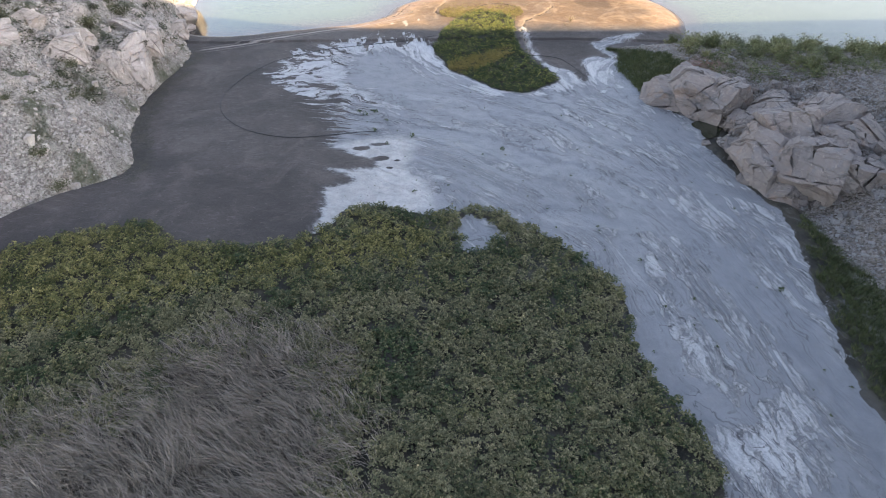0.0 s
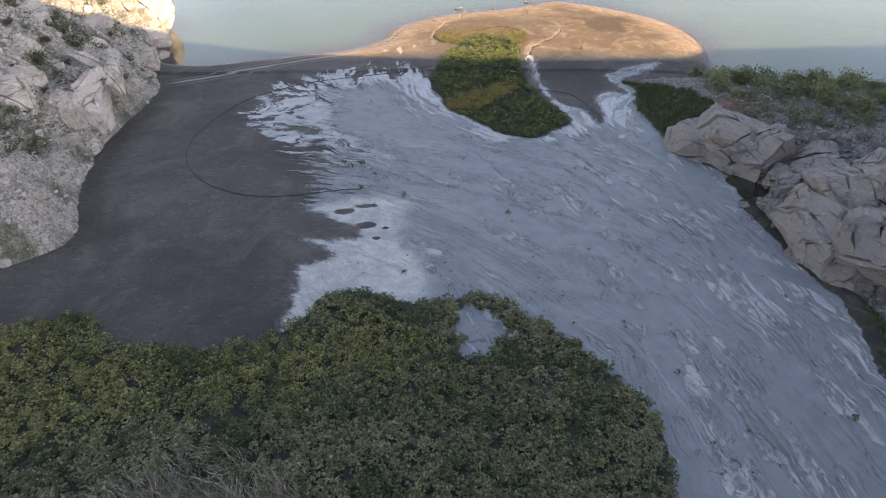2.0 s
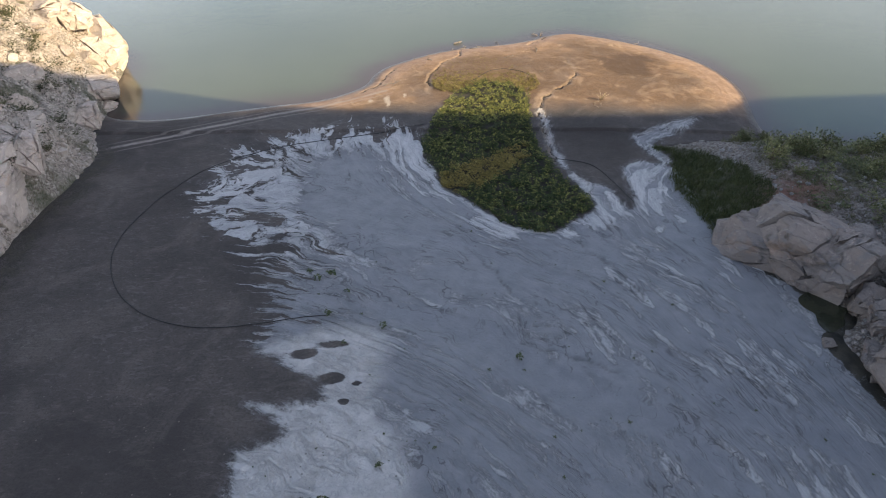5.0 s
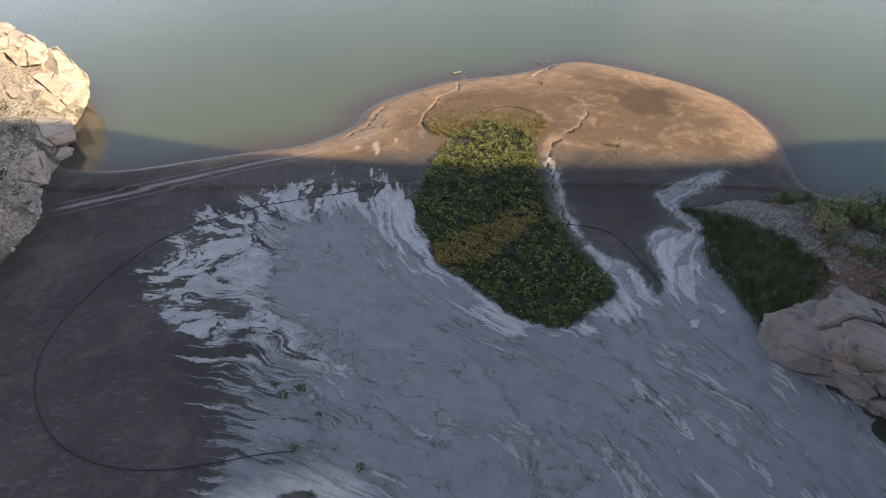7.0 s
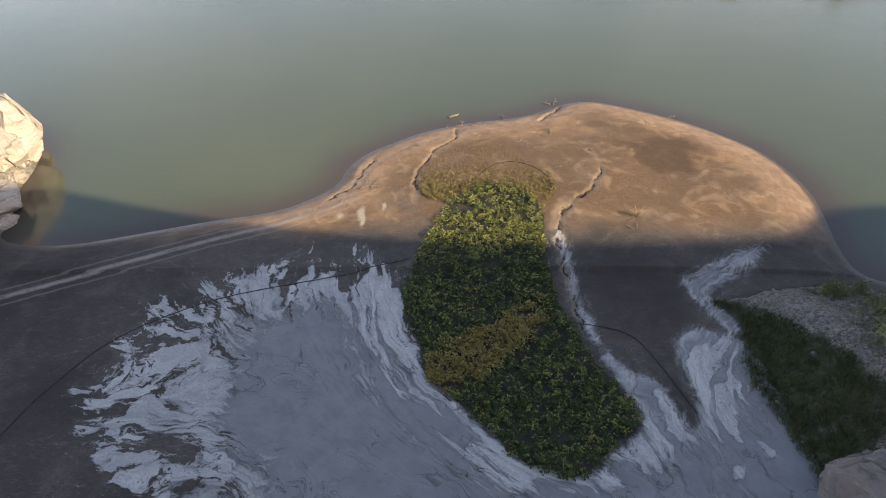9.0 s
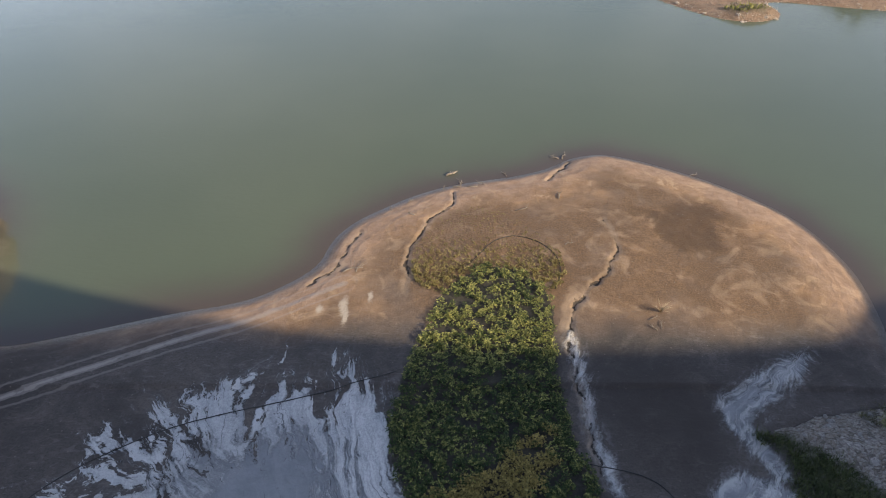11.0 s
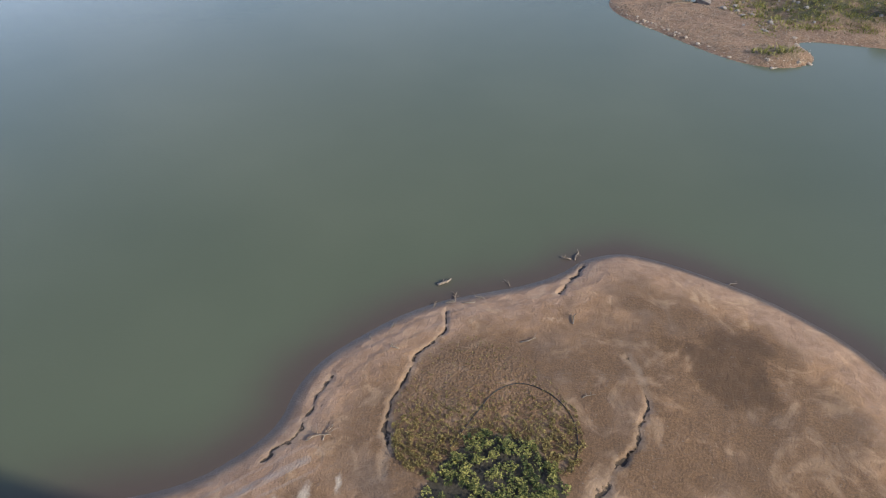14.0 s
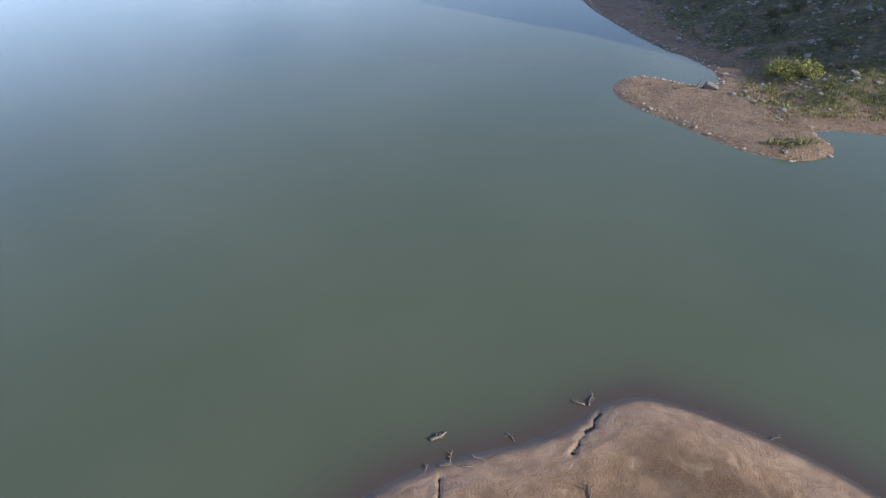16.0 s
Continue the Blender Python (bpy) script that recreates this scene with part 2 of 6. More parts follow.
    crossed = n.noise(1.0, 6, 0.7, ((3.2, 0.7, 1), (0, 0, radians(-48))), 0.9)
    worn = n.math("ADD", n.math("MULTIPLY", n.math("SUBTRACT", finger, 0.5), 1.5), n.math("MULTIPLY", n.math("SUBTRACT", strand, 0.5), 1.15))
    open_run = n.math("ADD", n.math("MULTIPLY", n.math("SUBTRACT", swept, 0.5), 1.9), n.math("ADD", n.math("MULTIPLY", n.math("SUBTRACT", crossed, 0.5), 0.8), n.math("MULTIPLY", n.math("SUBTRACT", strand, 0.5), 0.6)))
    worn = n.mix(n.math("MULTIPLY", n.attr("combed"), 0.8), worn, open_run)
    worn = n.math("ADD", worn, n.math("MULTIPLY", n.math("SUBTRACT", wisp, 0.5), 0.55))
    worn = n.math("ADD", worn, n.math("MULTIPLY", n.math("SUBTRACT", white, 0.5), 1.1))
    worn = n.math("SUBTRACT", worn, n.math("MULTIPLY", wet, 0.8))
    braid = n.math("MULTIPLY", n.band(n.math("ABSOLUTE", n.math("SUBTRACT", n.drawn(0.07, 0.27, 3, 0.5, 0.7, 41.0, 0.7), 0.5)), 0.050, 0.022), n.math("MULTIPLY", mask, n.math("SUBTRACT", 1.0, n.math("MAXIMUM", pale, n.attr("fan")))))
    wet = n.math("MAXIMUM", wet, n.math("MULTIPLY", braid, 0.75))
    worn = n.math("SUBTRACT", worn, n.math("MULTIPLY", braid, 0.5))
    crust = n.band(worn, -0.08, 0.17)
    grey = n.mix(n.band(mid, 0.3, 0.7), (0.172, 0.177, 0.188), (0.222, 0.225, 0.235))
    grey = n.mix(n.band(strand, 0.42, 0.66, 0, 0.55), grey, (0.275, 0.275, 0.28))
    top = n.mix(n.band(n.math("ADD", fleck, n.math("SUBTRACT", strand, 0.5)), 0.35, 0.68), n.mix(n.band(white, 0.45, 0.8), (0.265, 0.266, 0.271), (0.33, 0.328, 0.33)), n.mix(n.band(white, 0.45, 0.8), (0.37, 0.368, 0.368), (0.52, 0.515, 0.51)))
    grey = n.mix(n.math("MULTIPLY", crust, n.band(wisp, 0.25, 0.5, 0.7, 1.0)), grey, top)
    grey = n.mix(n.math("MULTIPLY", wet, 0.9), grey, n.mix(n.band(mid, 0.3, 0.7), (0.165, 0.170, 0.184), (0.200, 0.205, 0.218)))
    rimline = n.math("MULTIPLY", n.band(n.math("ABSOLUTE", n.math("ADD", worn, 0.05)), 0.030, 0.0), n.band(fleck, 0.42, 0.66, 0.0, 0.5))
    grey = n.mix(rimline, grey, (0.105, 0.103, 0.107))
    # thin dark cracks that wander with the flow
    thread = n.band(n.math("ABSOLUTE", n.math("SUBTRACT", n.drawn(0.16, 0.55, 3, 0.5, 1.2, 15.0), 0.5)), 0.014, 0.004)
    split = n.band(n.math("ABSOLUTE", n.math("SUBTRACT", n.drawn(0.30, 1.4, 3, 0.55, 1.0, 21.0), 0.47)), 0.020, 0.006)
    thread = n.math("MAXIMUM", n.math("MULTIPLY", thread, n.band(n.noise(0.22, 3), 0.46, 0.56)), n.math("MULTIPLY", split, n.band(n.noise(0.35, 4, warp=0.5), 0.52, 0.64)))
    grey = n.mix(n.math("MULTIPLY", thread, n.band(fleck, 0.3, 0.55, 0.35, 0.85)), grey, (0.075, 0.073, 0.077))
    # strands combed by the run-off
    comb = n.drawn(0.12, 3.4, 5, 0.7, 0.6, 30.0, 0.45)
    patchy = n.math("MULTIPLY", n.attr("combed"), n.band(n.noise(0.16, 4, warp=0.4), 0.44, 0.60))
    grey = n.mix(n.math("MULTIPLY", n.band(comb, 0.46, 0.36, 0, 0.65), patchy), grey, (0.105, 0.104, 0.112))
    grey = n.mix(n.math("MULTIPLY", n.band(comb, 0.57, 0.68, 0, 0.4), patchy), grey, (0.40, 0.397, 0.395))
    grey = n.mix(n.math("MULTIPLY", pale, n.band(wisp, 0.3, 0.55, 0.55, 1.0)), grey, n.mix(n.band(mid, 0.3, 0.7), (0.40, 0.385, 0.365), (0.53, 0.51, 0.485)))
    grey = n.mix(n.math("MULTIPLY", n.band(n.voronoi(1.3), 0.09, 0.05, 0, 0.7), n.band(big, 0.4, 0.6)), grey, (0.07, 0.068, 0.06))
    lip = n.math("MULTIPLY", n.band(edge, 1.5, 0.1), n.band(strand, 0.45, 0.6))
    grey = n.mix(n.math("MULTIPLY", lip, n.band(wispy, 0, 1, 0.6, 0.2)), grey, (0.50, 0.49, 0.48))
    rim = n.math("MULTIPLY", n.band(edge, n.math("MULTIPLY_ADD", frayed, -0.12, -0.6), -0.1), n.band(n.math("ADD", n.math("MULTIPLY", strand, 0.6), n.math("MULTIPLY", wisp, 0.4)), 0.44, 0.60))
    silt = n.mix(n.math("MULTIPLY", rim, 0.6), silt, (0.155, 0.148, 0.146))
    colour = n.mix(mask, silt, grey)
    # darker ground under plants, along the bank's seam and at the hill foot
    cover = n.band(n.math("ADD", veg_seam, n.math("ADD", n.math("MULTIPLY", n.math("SUBTRACT", fleck, 0.5), 1.1), n.math("MULTIPLY", n.math("SUBTRACT", mid, 0.5), 0.5))), 0.42, 0.60)
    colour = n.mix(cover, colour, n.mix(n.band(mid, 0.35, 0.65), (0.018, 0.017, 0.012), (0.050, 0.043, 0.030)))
    fringe = n.math("ADD", shore, n.math("MULTIPLY", n.math("SUBTRACT", drift, 0.5), 9.0))
    colour = n.mix(n.math("MULTIPLY", n.attr("tan"), n.band(fringe, 5.5, 2.2, 0, 0.5)), colour, n.mix(n.band(mid, 0.3, 0.7), (0.270, 0.182, 0.136), (0.360, 0.258, 0.198)))
    colour = n.mix(n.band(shore, 0.75, 0.1, 0, 0.65), colour, (0.075, 0.056, 0.046))
    # rills and footprints are darker than the mud around them
    colour = n.mix(n.attr("rill"), colour, (0.045, 0.036, 0.030))
    torn = n.math("ADD", n.attr("crack"), n.math("ADD", n.math("MULTIPLY", ragged, 0.45), n.math("MULTIPLY", n.math("SUBTRACT", n.noise(5.0, 4, 0.6), 0.5), 0.22)))
    bank = n.math("MULTIPLY", n.band(torn, 0.65, 0.15), n.band(swirl, 0.35, 0.55, 0.2, 0.6))
    colour = n.mix(bank, colour, n.mix(0.5, colour, (0.40, 0.31, 0.23)))
    # crack cores painted dark: the shade of their depth put into the colour
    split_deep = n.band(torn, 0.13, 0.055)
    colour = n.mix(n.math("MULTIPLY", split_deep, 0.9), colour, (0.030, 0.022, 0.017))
    h = n.math("ADD", n.math("MULTIPLY", small, 0.5), n.math("MULTIPLY", mid, 0.8))
    h = n.math("SUBTRACT", h, n.math("MULTIPLY", split_deep, 1.5))
    h = n.math("ADD", h, n.math("MULTIPLY", n.math("MULTIPLY", n.attr("tan"), n.noise(1.3, 5, 0.6, warp=0.5)), 1.1))
    h = n.math("ADD", h, n.math("MULTIPLY", n.noise(30, 3, 0.6), 0.25))
    h = n.math("ADD", h, n.math("MULTIPLY", n.math("MULTIPLY", n.math("ADD", strand, crust), mask), 0.6))
    h = n.math("ADD", h, n.math("MULTIPLY", mask, 0.5))
    h = n.math("ADD", h, n.math("MULTIPLY", n.math("MULTIPLY", ripple, n.voronoi(5.5)), 0.75))
    h = n.math("ADD", h, n.math("MULTIPLY", n.math("MULTIPLY", n.attr("tan"), n.voronoi(8)), 0.3))
    rough = n.band(n.math("MAXIMUM", wet, n.band(shore, 1.5, 0.0)), 0, 1, 0.88, 0.42)
    return n.done(colour, rough, n.bump(h, 0.10))


def rock_material(name, a, b, c, moss=0.0):
    n = Nodes(name)
    big, mid, small = n.noise(0.22, 5, 0.6, warp=0.6), n.noise(1.6, 6, 0.65), n.noise(11, 5, 0.7)
    colour = n.mix(n.band(big, 0.35, 0.65), a, b)
    colour = n.mix(n.band(mid, 0.48, 0.72, 0, 0.75), colour, c)
    colour = n.mix(n.band(small, 0.52, 0.8, 0, 0.55), colour, tuple(0.35 * v for v in a))
    vein = n.math("MULTIPLY", n.band(n.voronoi(0.55, "DISTANCE_TO_EDGE", warp=1.1), 0.0, 0.045, 0.75, 0.0), n.band(mid, 0.4, 0.6))
    colour = n.mix(vein, colour, tuple(0.3 * v for v in a))
    colour = n.mix(n.band(n.random(), 0, 1, 0, 0.35), colour, c)
    bed = n.noise(1.0, 5, 0.65, ((1.2, 1.2, 7.0), (0.35, 0.25, 0)), 0.8)
    colour = n.mix(n.band(bed, 0.55, 0.68, 0, 0.5), colour, tuple(0.5 * v for v in a))
    colour = n.mix(n.band(n.noise(4.0, 5, 0.7, warp=0.6), 0.56, 0.68, 0, 0.55), colour, tuple(min(0.75, 1.35 * v) for v in b))
    colour = n.mix(n.band(n.noise(0.9, 4, 0.6), 0.56, 0.70, 0, 0.5), colour, tuple(v * w for v, w in zip(b, (1.0, 0.80, 0.64))))
    h = n.math("ADD", n.math("ADD", mid, n.math("MULTIPLY", bed, 0.6)), n.math("MULTIPLY", small, 0.5))
    h = n.math("SUBTRACT", h, n.math("MULTIPLY", vein, 0.5))
    return n.done(colour, 0.92, n.bump(h, 0.22))


def slope_material(name, low, high, stone, soil, stony=1.0):
    """Scree: stones of many sizes in dry earth."""
    n = Nodes(name)
    big, mid, small = n.noise(0.10, 5, 0.6, warp=0.5), n.noise(0.8, 6, 0.65), n.noise(6, 5, 0.7)
    colour = n.mix(n.band(big, 0.35, 0.65), low, high)
    colour = n.mix(n.band(mid, 0.5, 0.7, 0, 0.8), colour, soil)
    gap = n.band(n.voronoi(2.4, "DISTANCE_TO_EDGE"), 0.0, 0.16, 1, 0)
    chips = n.band(n.voronoi(6.5, "DISTANCE_TO_EDGE"), 0.0, 0.16, 1, 0)
    gravel = n.voronoi(2.4, "F1", "Color")
    chip = n.voronoi(6.5, "F1", "Color")
    colour = n.mix(n.math("MULTIPLY", n.band(gravel, 0.35, 0.8), n.band(mid, 0.35, 0.6, 0.2 * stony, 0.9 * stony)), colour, stone)
    colour = n.mix(n.band(chip, 0.5, 0.9, 0, 0.6 * stony), colour, stone)
    colour = n.mix(n.band(chip, 0.45, 0.1, 0, 0.6 * stony), colour, tuple(0.45 * v for v in soil))
    colour = n.mix(n.math("MULTIPLY", gap, n.band(mid, 0.4, 0.6, 0.0, 0.38 * stony)), colour, tuple(0.3 * v for v in soil))
    colour = n.mix(n.math("MULTIPLY", chips, 0.18 * stony), colour, tuple(0.35 * v for v in soil))
    colour = n.mix(n.band(small, 0.52, 0.72, 0, 0.85), colour, tuple(0.28 * v for v in soil))
    colour = n.mix(n.band(n.noise(1.7, 6, 0.75, warp=1.0), 0.55, 0.68, 0, 0.7), colour, tuple(0.35 * v for v in soil))
    colour = n.mix(n.math("MULTIPLY", n.attr("green"), n.band(mid, 0.3, 0.6, 0.35, 1.0)), colour, n.mix(small, (0.035, 0.05, 0.018), (0.10, 0.105, 0.045)))
    colour = n.mix(n.math("MULTIPLY", n.attr("red"), n.band(mid, 0.3, 0.6, 0.3, 0.9)), colour, (0.23, 0.125, 0.095))
    h = n.math("SUBTRACT", n.math("ADD", n.math("ADD", n.math("MULTIPLY", gravel, 0.8), n.math("MULTIPLY", chip, 0.35)), mid), n.math("ADD", n.math("MULTIPLY", gap, 0.5), n.math("MULTIPLY", chips, 0.25)))
    return n.done(colour, 0.95, n.bump(h, 0.22))


def leaf_material(name, dark, light, tip, rough=0.7):
    n = Nodes(name)
    tone, isl = n.attr("tone"), n.random(True)
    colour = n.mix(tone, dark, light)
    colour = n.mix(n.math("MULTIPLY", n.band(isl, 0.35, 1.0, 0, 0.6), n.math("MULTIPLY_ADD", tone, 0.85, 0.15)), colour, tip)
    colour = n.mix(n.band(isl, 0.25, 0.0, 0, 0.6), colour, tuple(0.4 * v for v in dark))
    return n.done(colour, rough, None, Specular_IOR_Level=0.25)


def plain_material(name, a, b, scale=3.0, rough=0.8, bump=0.02):
    n = Nodes(name)
    v, w = n.noise(scale, 5, 0.6), n.noise(scale * 7, 4, 0.7)
    colour = n.mix(n.band(v, 0.3, 0.7), a, b)
    colour = n.mix(n.band(w, 0.5, 0.8, 0, 0.5), colour, tuple(0.5 * x for x in a))
    return n.done(colour, rough, n.bump(n.math("ADD", v, w), bump))


def water_material():
    n = Nodes("lake_water")
    shallow = n.math("ADD", n.attr("shallow"), n.math("MULTIPLY", n.math("SUBTRACT", n.noise(0.25, 4), 0.5), 0.25))
    colour = n.mix(n.band(n.noise(0.02, 4, 0.55), 0.3, 0.7), (0.078, 0.093, 0.061), (0.092, 0.107, 0.072))
    colour = n.mix(n.band(shallow, 0.1, 0.95), colour, (0.072, 0.058, 0.050))
    h = n.math("ADD", n.noise(1.2, 4, 0.6, ((1, 2.2, 1), (0, 0, 0.4))), n.math("MULTIPLY", n.noise(0.3, 3), 1.2))
    return n.done(colour, 0.10, n.bump(h, 0.03, 0.35), IOR=1.33)


MUD = mud_material()
POOL = plain_material("pool_water", (0.020, 0.024, 0.014), (0.035, 0.036, 0.022), 0.8, 0.12, 0.004)
WATER = water_material()
ROCK_W = rock_material("pale_rock", (0.44, 0.365, 0.30), (0.56, 0.48, 0.41), (0.36, 0.32, 0.29))
ROCK_E = rock_material("grey_rock", (0.225, 0.185, 0.160), (0.300, 0.252, 0.218), (0.175, 0.173, 0.176))
SCREE_W = slope_material("pale_scree", (0.37, 0.33, 0.295), (0.50, 0.42, 0.35), (0.60, 0.54, 0.48), (0.29, 0.24, 0.185))
SCREE_E = slope_material("grey_scree", (0.205, 0.178, 0.155), (0.285, 0.245, 0.205), (0.375, 0.345, 0.32), (0.165, 0.132, 0.104))
FAR_SOIL = slope_material("shore_soil", (0.235, 0.150, 0.100), (0.34, 0.225, 0.150), (0.42, 0.33, 0.25), (0.145, 0.095, 0.065), 0.5)
HILL_SOIL = slope_material("hill_soil", (0.16, 0.14, 0.11), (0.22, 0.19, 0.15), (0.30, 0.27, 0.23), (0.12, 0.10, 0.08))
LEAF_GREEN = leaf_material("shrub_leaf", (0.036, 0.060, 0.024), (0.178, 0.163, 0.076), (0.30, 0.27, 0.145))
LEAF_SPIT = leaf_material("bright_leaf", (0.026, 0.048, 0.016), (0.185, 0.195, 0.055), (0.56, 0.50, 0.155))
LEAF_HILL = leaf_material("dry_leaf", (0.050, 0.055, 0.028), (0.11, 0.11, 0.055), (0.17, 0.155, 0.09))
GRASS = leaf_material("grass_blade", (0.038, 0.056, 0.020), (0.098, 0.115, 0.044), (0.18, 0.17, 0.085))
REED = leaf_material("dry_reed", (0.095, 0.078, 0.060), (0.29, 0.250, 0.200), (0.50, 0.445, 0.375))
LEAF_GOLD = leaf_material("golden_leaf", (0.060, 0.074, 0.024), (0.245, 0.218, 0.080), (0.38, 0.325, 0.14))
LEAF_OCHRE = leaf_material("ochre_leaf", (0.12, 0.095, 0.028), (0.27, 0.215, 0.062), (0.38, 0.31, 0.11))
LEAF_GREY = leaf_material("dusty_leaf", (0.060, 0.072, 0.034), (0.215, 0.192, 0.104), (0.345, 0.305, 0.18))
LEAF_SPROUT = leaf_material("sprout_leaf", (0.12, 0.100, 0.042), (0.29, 0.240, 0.090), (0.43, 0.35, 0.145))
LEAF_PLATEAU = leaf_material("plateau_leaf", (0.080, 0.095, 0.040), (0.20, 0.205, 0.088), (0.32, 0.305, 0.15))
GRASS_DRY = leaf_material("dry_grass", (0.080, 0.082, 0.038), (0.165, 0.160, 0.080), (0.26, 0.235, 0.14))
GRASS_SHORE = leaf_material("shore_grass", (0.11, 0.12, 0.030), (0.27, 0.26, 0.070), (0.38, 0.33, 0.12))
STONE_E = rock_material("grey_stone", (0.25, 0.235, 0.22), (0.36, 0.34, 0.315), (0.20, 0.19, 0.19))
STONE_W = rock_material("pale_stone", (0.46, 0.40, 0.34), (0.58, 0.51, 0.44), (0.36, 0.32, 0.29))
STONE_SHORE = rock_material("shore_stone", (0.36, 0.30, 0.25), (0.50, 0.43, 0.36), (0.26, 0.22, 0.18))
REEDWOOD = plain_material("straw_twig", (0.34, 0.26, 0.16), (0.46, 0.37, 0.24), 5)
WOOD = plain_material("bleached_wood", (0.15, 0.12, 0.095), (0.30, 0.25, 0.20), 4)
TWIG = plain_material("dry_twig", (0.10, 0.075, 0.055), (0.20, 0.155, 0.11), 5)
HOSE = plain_material("black_rubber", (0.012, 0.012, 0.013), (0.022, 0.021, 0.021), 2, 0.6, 0.005)


# ---- mesh helpers ----
def mesh_from(name, verts, faces, material, smooth=True, **attrs):
    """A mesh from arrays: all faces have the same number of corners. attrs: one number a vertex."""
    me = bpy.data.meshes.new(name)
    verts, faces = np.asarray(verts, np.float32), np.asarray(faces, np.int32)
    me.vertices.add(len(verts))
    me.vertices.foreach_set("co", verts.ravel())
    me.loops.add(faces.size)
    me.loops.foreach_set("vertex_index", faces.ravel())
    me.polygons.add(len(faces))
    me.polygons.foreach_set("loop_start", np.arange(len(faces), dtype=np.int32) * faces.shape[1])
    me.polygons.foreach_set("use_smooth", np.full(len(faces), smooth))
    for key, values in attrs.items():
        a = me.attributes.new(key, "FLOAT", "POINT")
        a.data.foreach_set("value", np.asarray(values, np.float32).ravel())
    me.update(calc_edges=True)
    me.validate()
    me.materials.append(material)
    return me


def sheet(name, xs, ys, z, material, keep=None, smooth=True, **attrs):
    """A height field over the plan; keep: which corners stay."""
    nx, ny = len(xs), len(ys)
    X, Y = np.meshgrid(xs, ys)
    v = np.stack([X.ravel(), Y.ravel(), z.ravel()], 1)
    i = (np.arange(ny - 1)[:, None] * nx + np.arange(nx - 1)[None, :]).ravel()
    f = np.stack([i, i + 1, i + nx + 1, i + nx], 1)
    if keep is not None:
        k = keep.ravel()
        f = f[k[f].any(1)]
        used = np.zeros(len(v), bool)
        used[f] = True
        renum = np.cumsum(used) - 1
        v, f = v[used], renum[f]
        attrs = {key: np.asarray(a).ravel()[used] for key, a in attrs.items()}
    return new(name, mesh_from(name, v, f, material, smooth, **attrs))


def scatter(name, kinds, places, sizes, material, seed=1, tone=None, lean=None):
    """Many plants in one mesh: kinds is a list of (verts, quads)."""
    rs = np.random.RandomState(seed)
    n = len(places)
    pick = rs.randint(0, len(kinds), n)
    turn = rs.rand(n) * 2 * np.pi
    tone = rs.rand(n) if tone is None else tone
    V, F, T, base = [], [], [], 0
    for k, (tv, tf, *shift) in enumerate(kinds):
        m = pick == k
        if not m.any():
            continue
        c, s = np.cos(turn[m])[:, None], np.sin(turn[m])[:, None]
        if lean is not None:
            c, s = np.cos(lean[m])[:, None], np.sin(lean[m])[:, None]
        size = sizes[m][:, None]
        x = (tv[:, 0] * c - tv[:, 1] * s) * size + places[m][:, 0:1]
        y = (tv[:, 0] * s + tv[:, 1] * c) * size + places[m][:, 1:2]
        z = tv[:, 2] * size * (0.8 + 0.4 * rs.rand(m.sum())[:, None]) + places[m][:, 2:3]
        V.append(np.stack([x, y, z], 2).reshape(-1, 3))
        F.append((tf[None] + (np.arange(m.sum()) * len(tv))[:, None, None]).reshape(-1, tf.shape[1]) + base)
        T.append(np.clip(np.repeat(tone[m], len(tv)) + (np.tile(shift[0], m.sum()) if shift else 0.0), 0, 1))
        base += m.sum() * len(tv)
    return new(name, mesh_from(name, np.vstack(V), np.vstack(F), material, False, tone=np.concatenate(T)))


def rosette(seed, stems=8, leaves=8, leaf=0.15, flat=0.55):
    """A low leafy plant about 1 m across and 0.6 m high: leaves along stems that spread from one root."""
    rs = np.random.RandomState(seed)
    V, F = [], []
    for k in range(stems):
        a = (k + rs.rand()) / stems * 2 * np.pi
        rise = rs.uniform(0.35, 1.35)
        way = np.array([np.cos(a) * np.cos(rise), np.sin(a) * np.cos(rise), np.sin(rise) * (1.2 * flat / 0.55)])
        length = rs.uniform(0.4, 0.62)
        for j in range(leaves):
            t = (j + 1.0) / leaves
            p = way * length * t * (1 + 0.1 * rs.randn())
            p[2] -= 0.12 * t * t * np.cos(rise)
            d = rs.randn(3) + way * 1.2
            d[2] += 0.3
            d /= np.linalg.norm(d)
            w = np.cross(d, rs.randn(3))
            w /= np.linalg.norm(w)
            size = leaf * rs.uniform(0.7, 1.25)
            i = len(V)
            V += [p - w * size * 0.12, p + d * size * 0.5 - w * size * 0.36, p + d * size, p + d * size * 0.5 + w * size * 0.36]
            F.append([i, i + 1, i + 2, i + 3])
    V = np.array(V)
    V[:, 2] = np.maximum(V[:, 2], 0.0)
    return V, np.array(F)


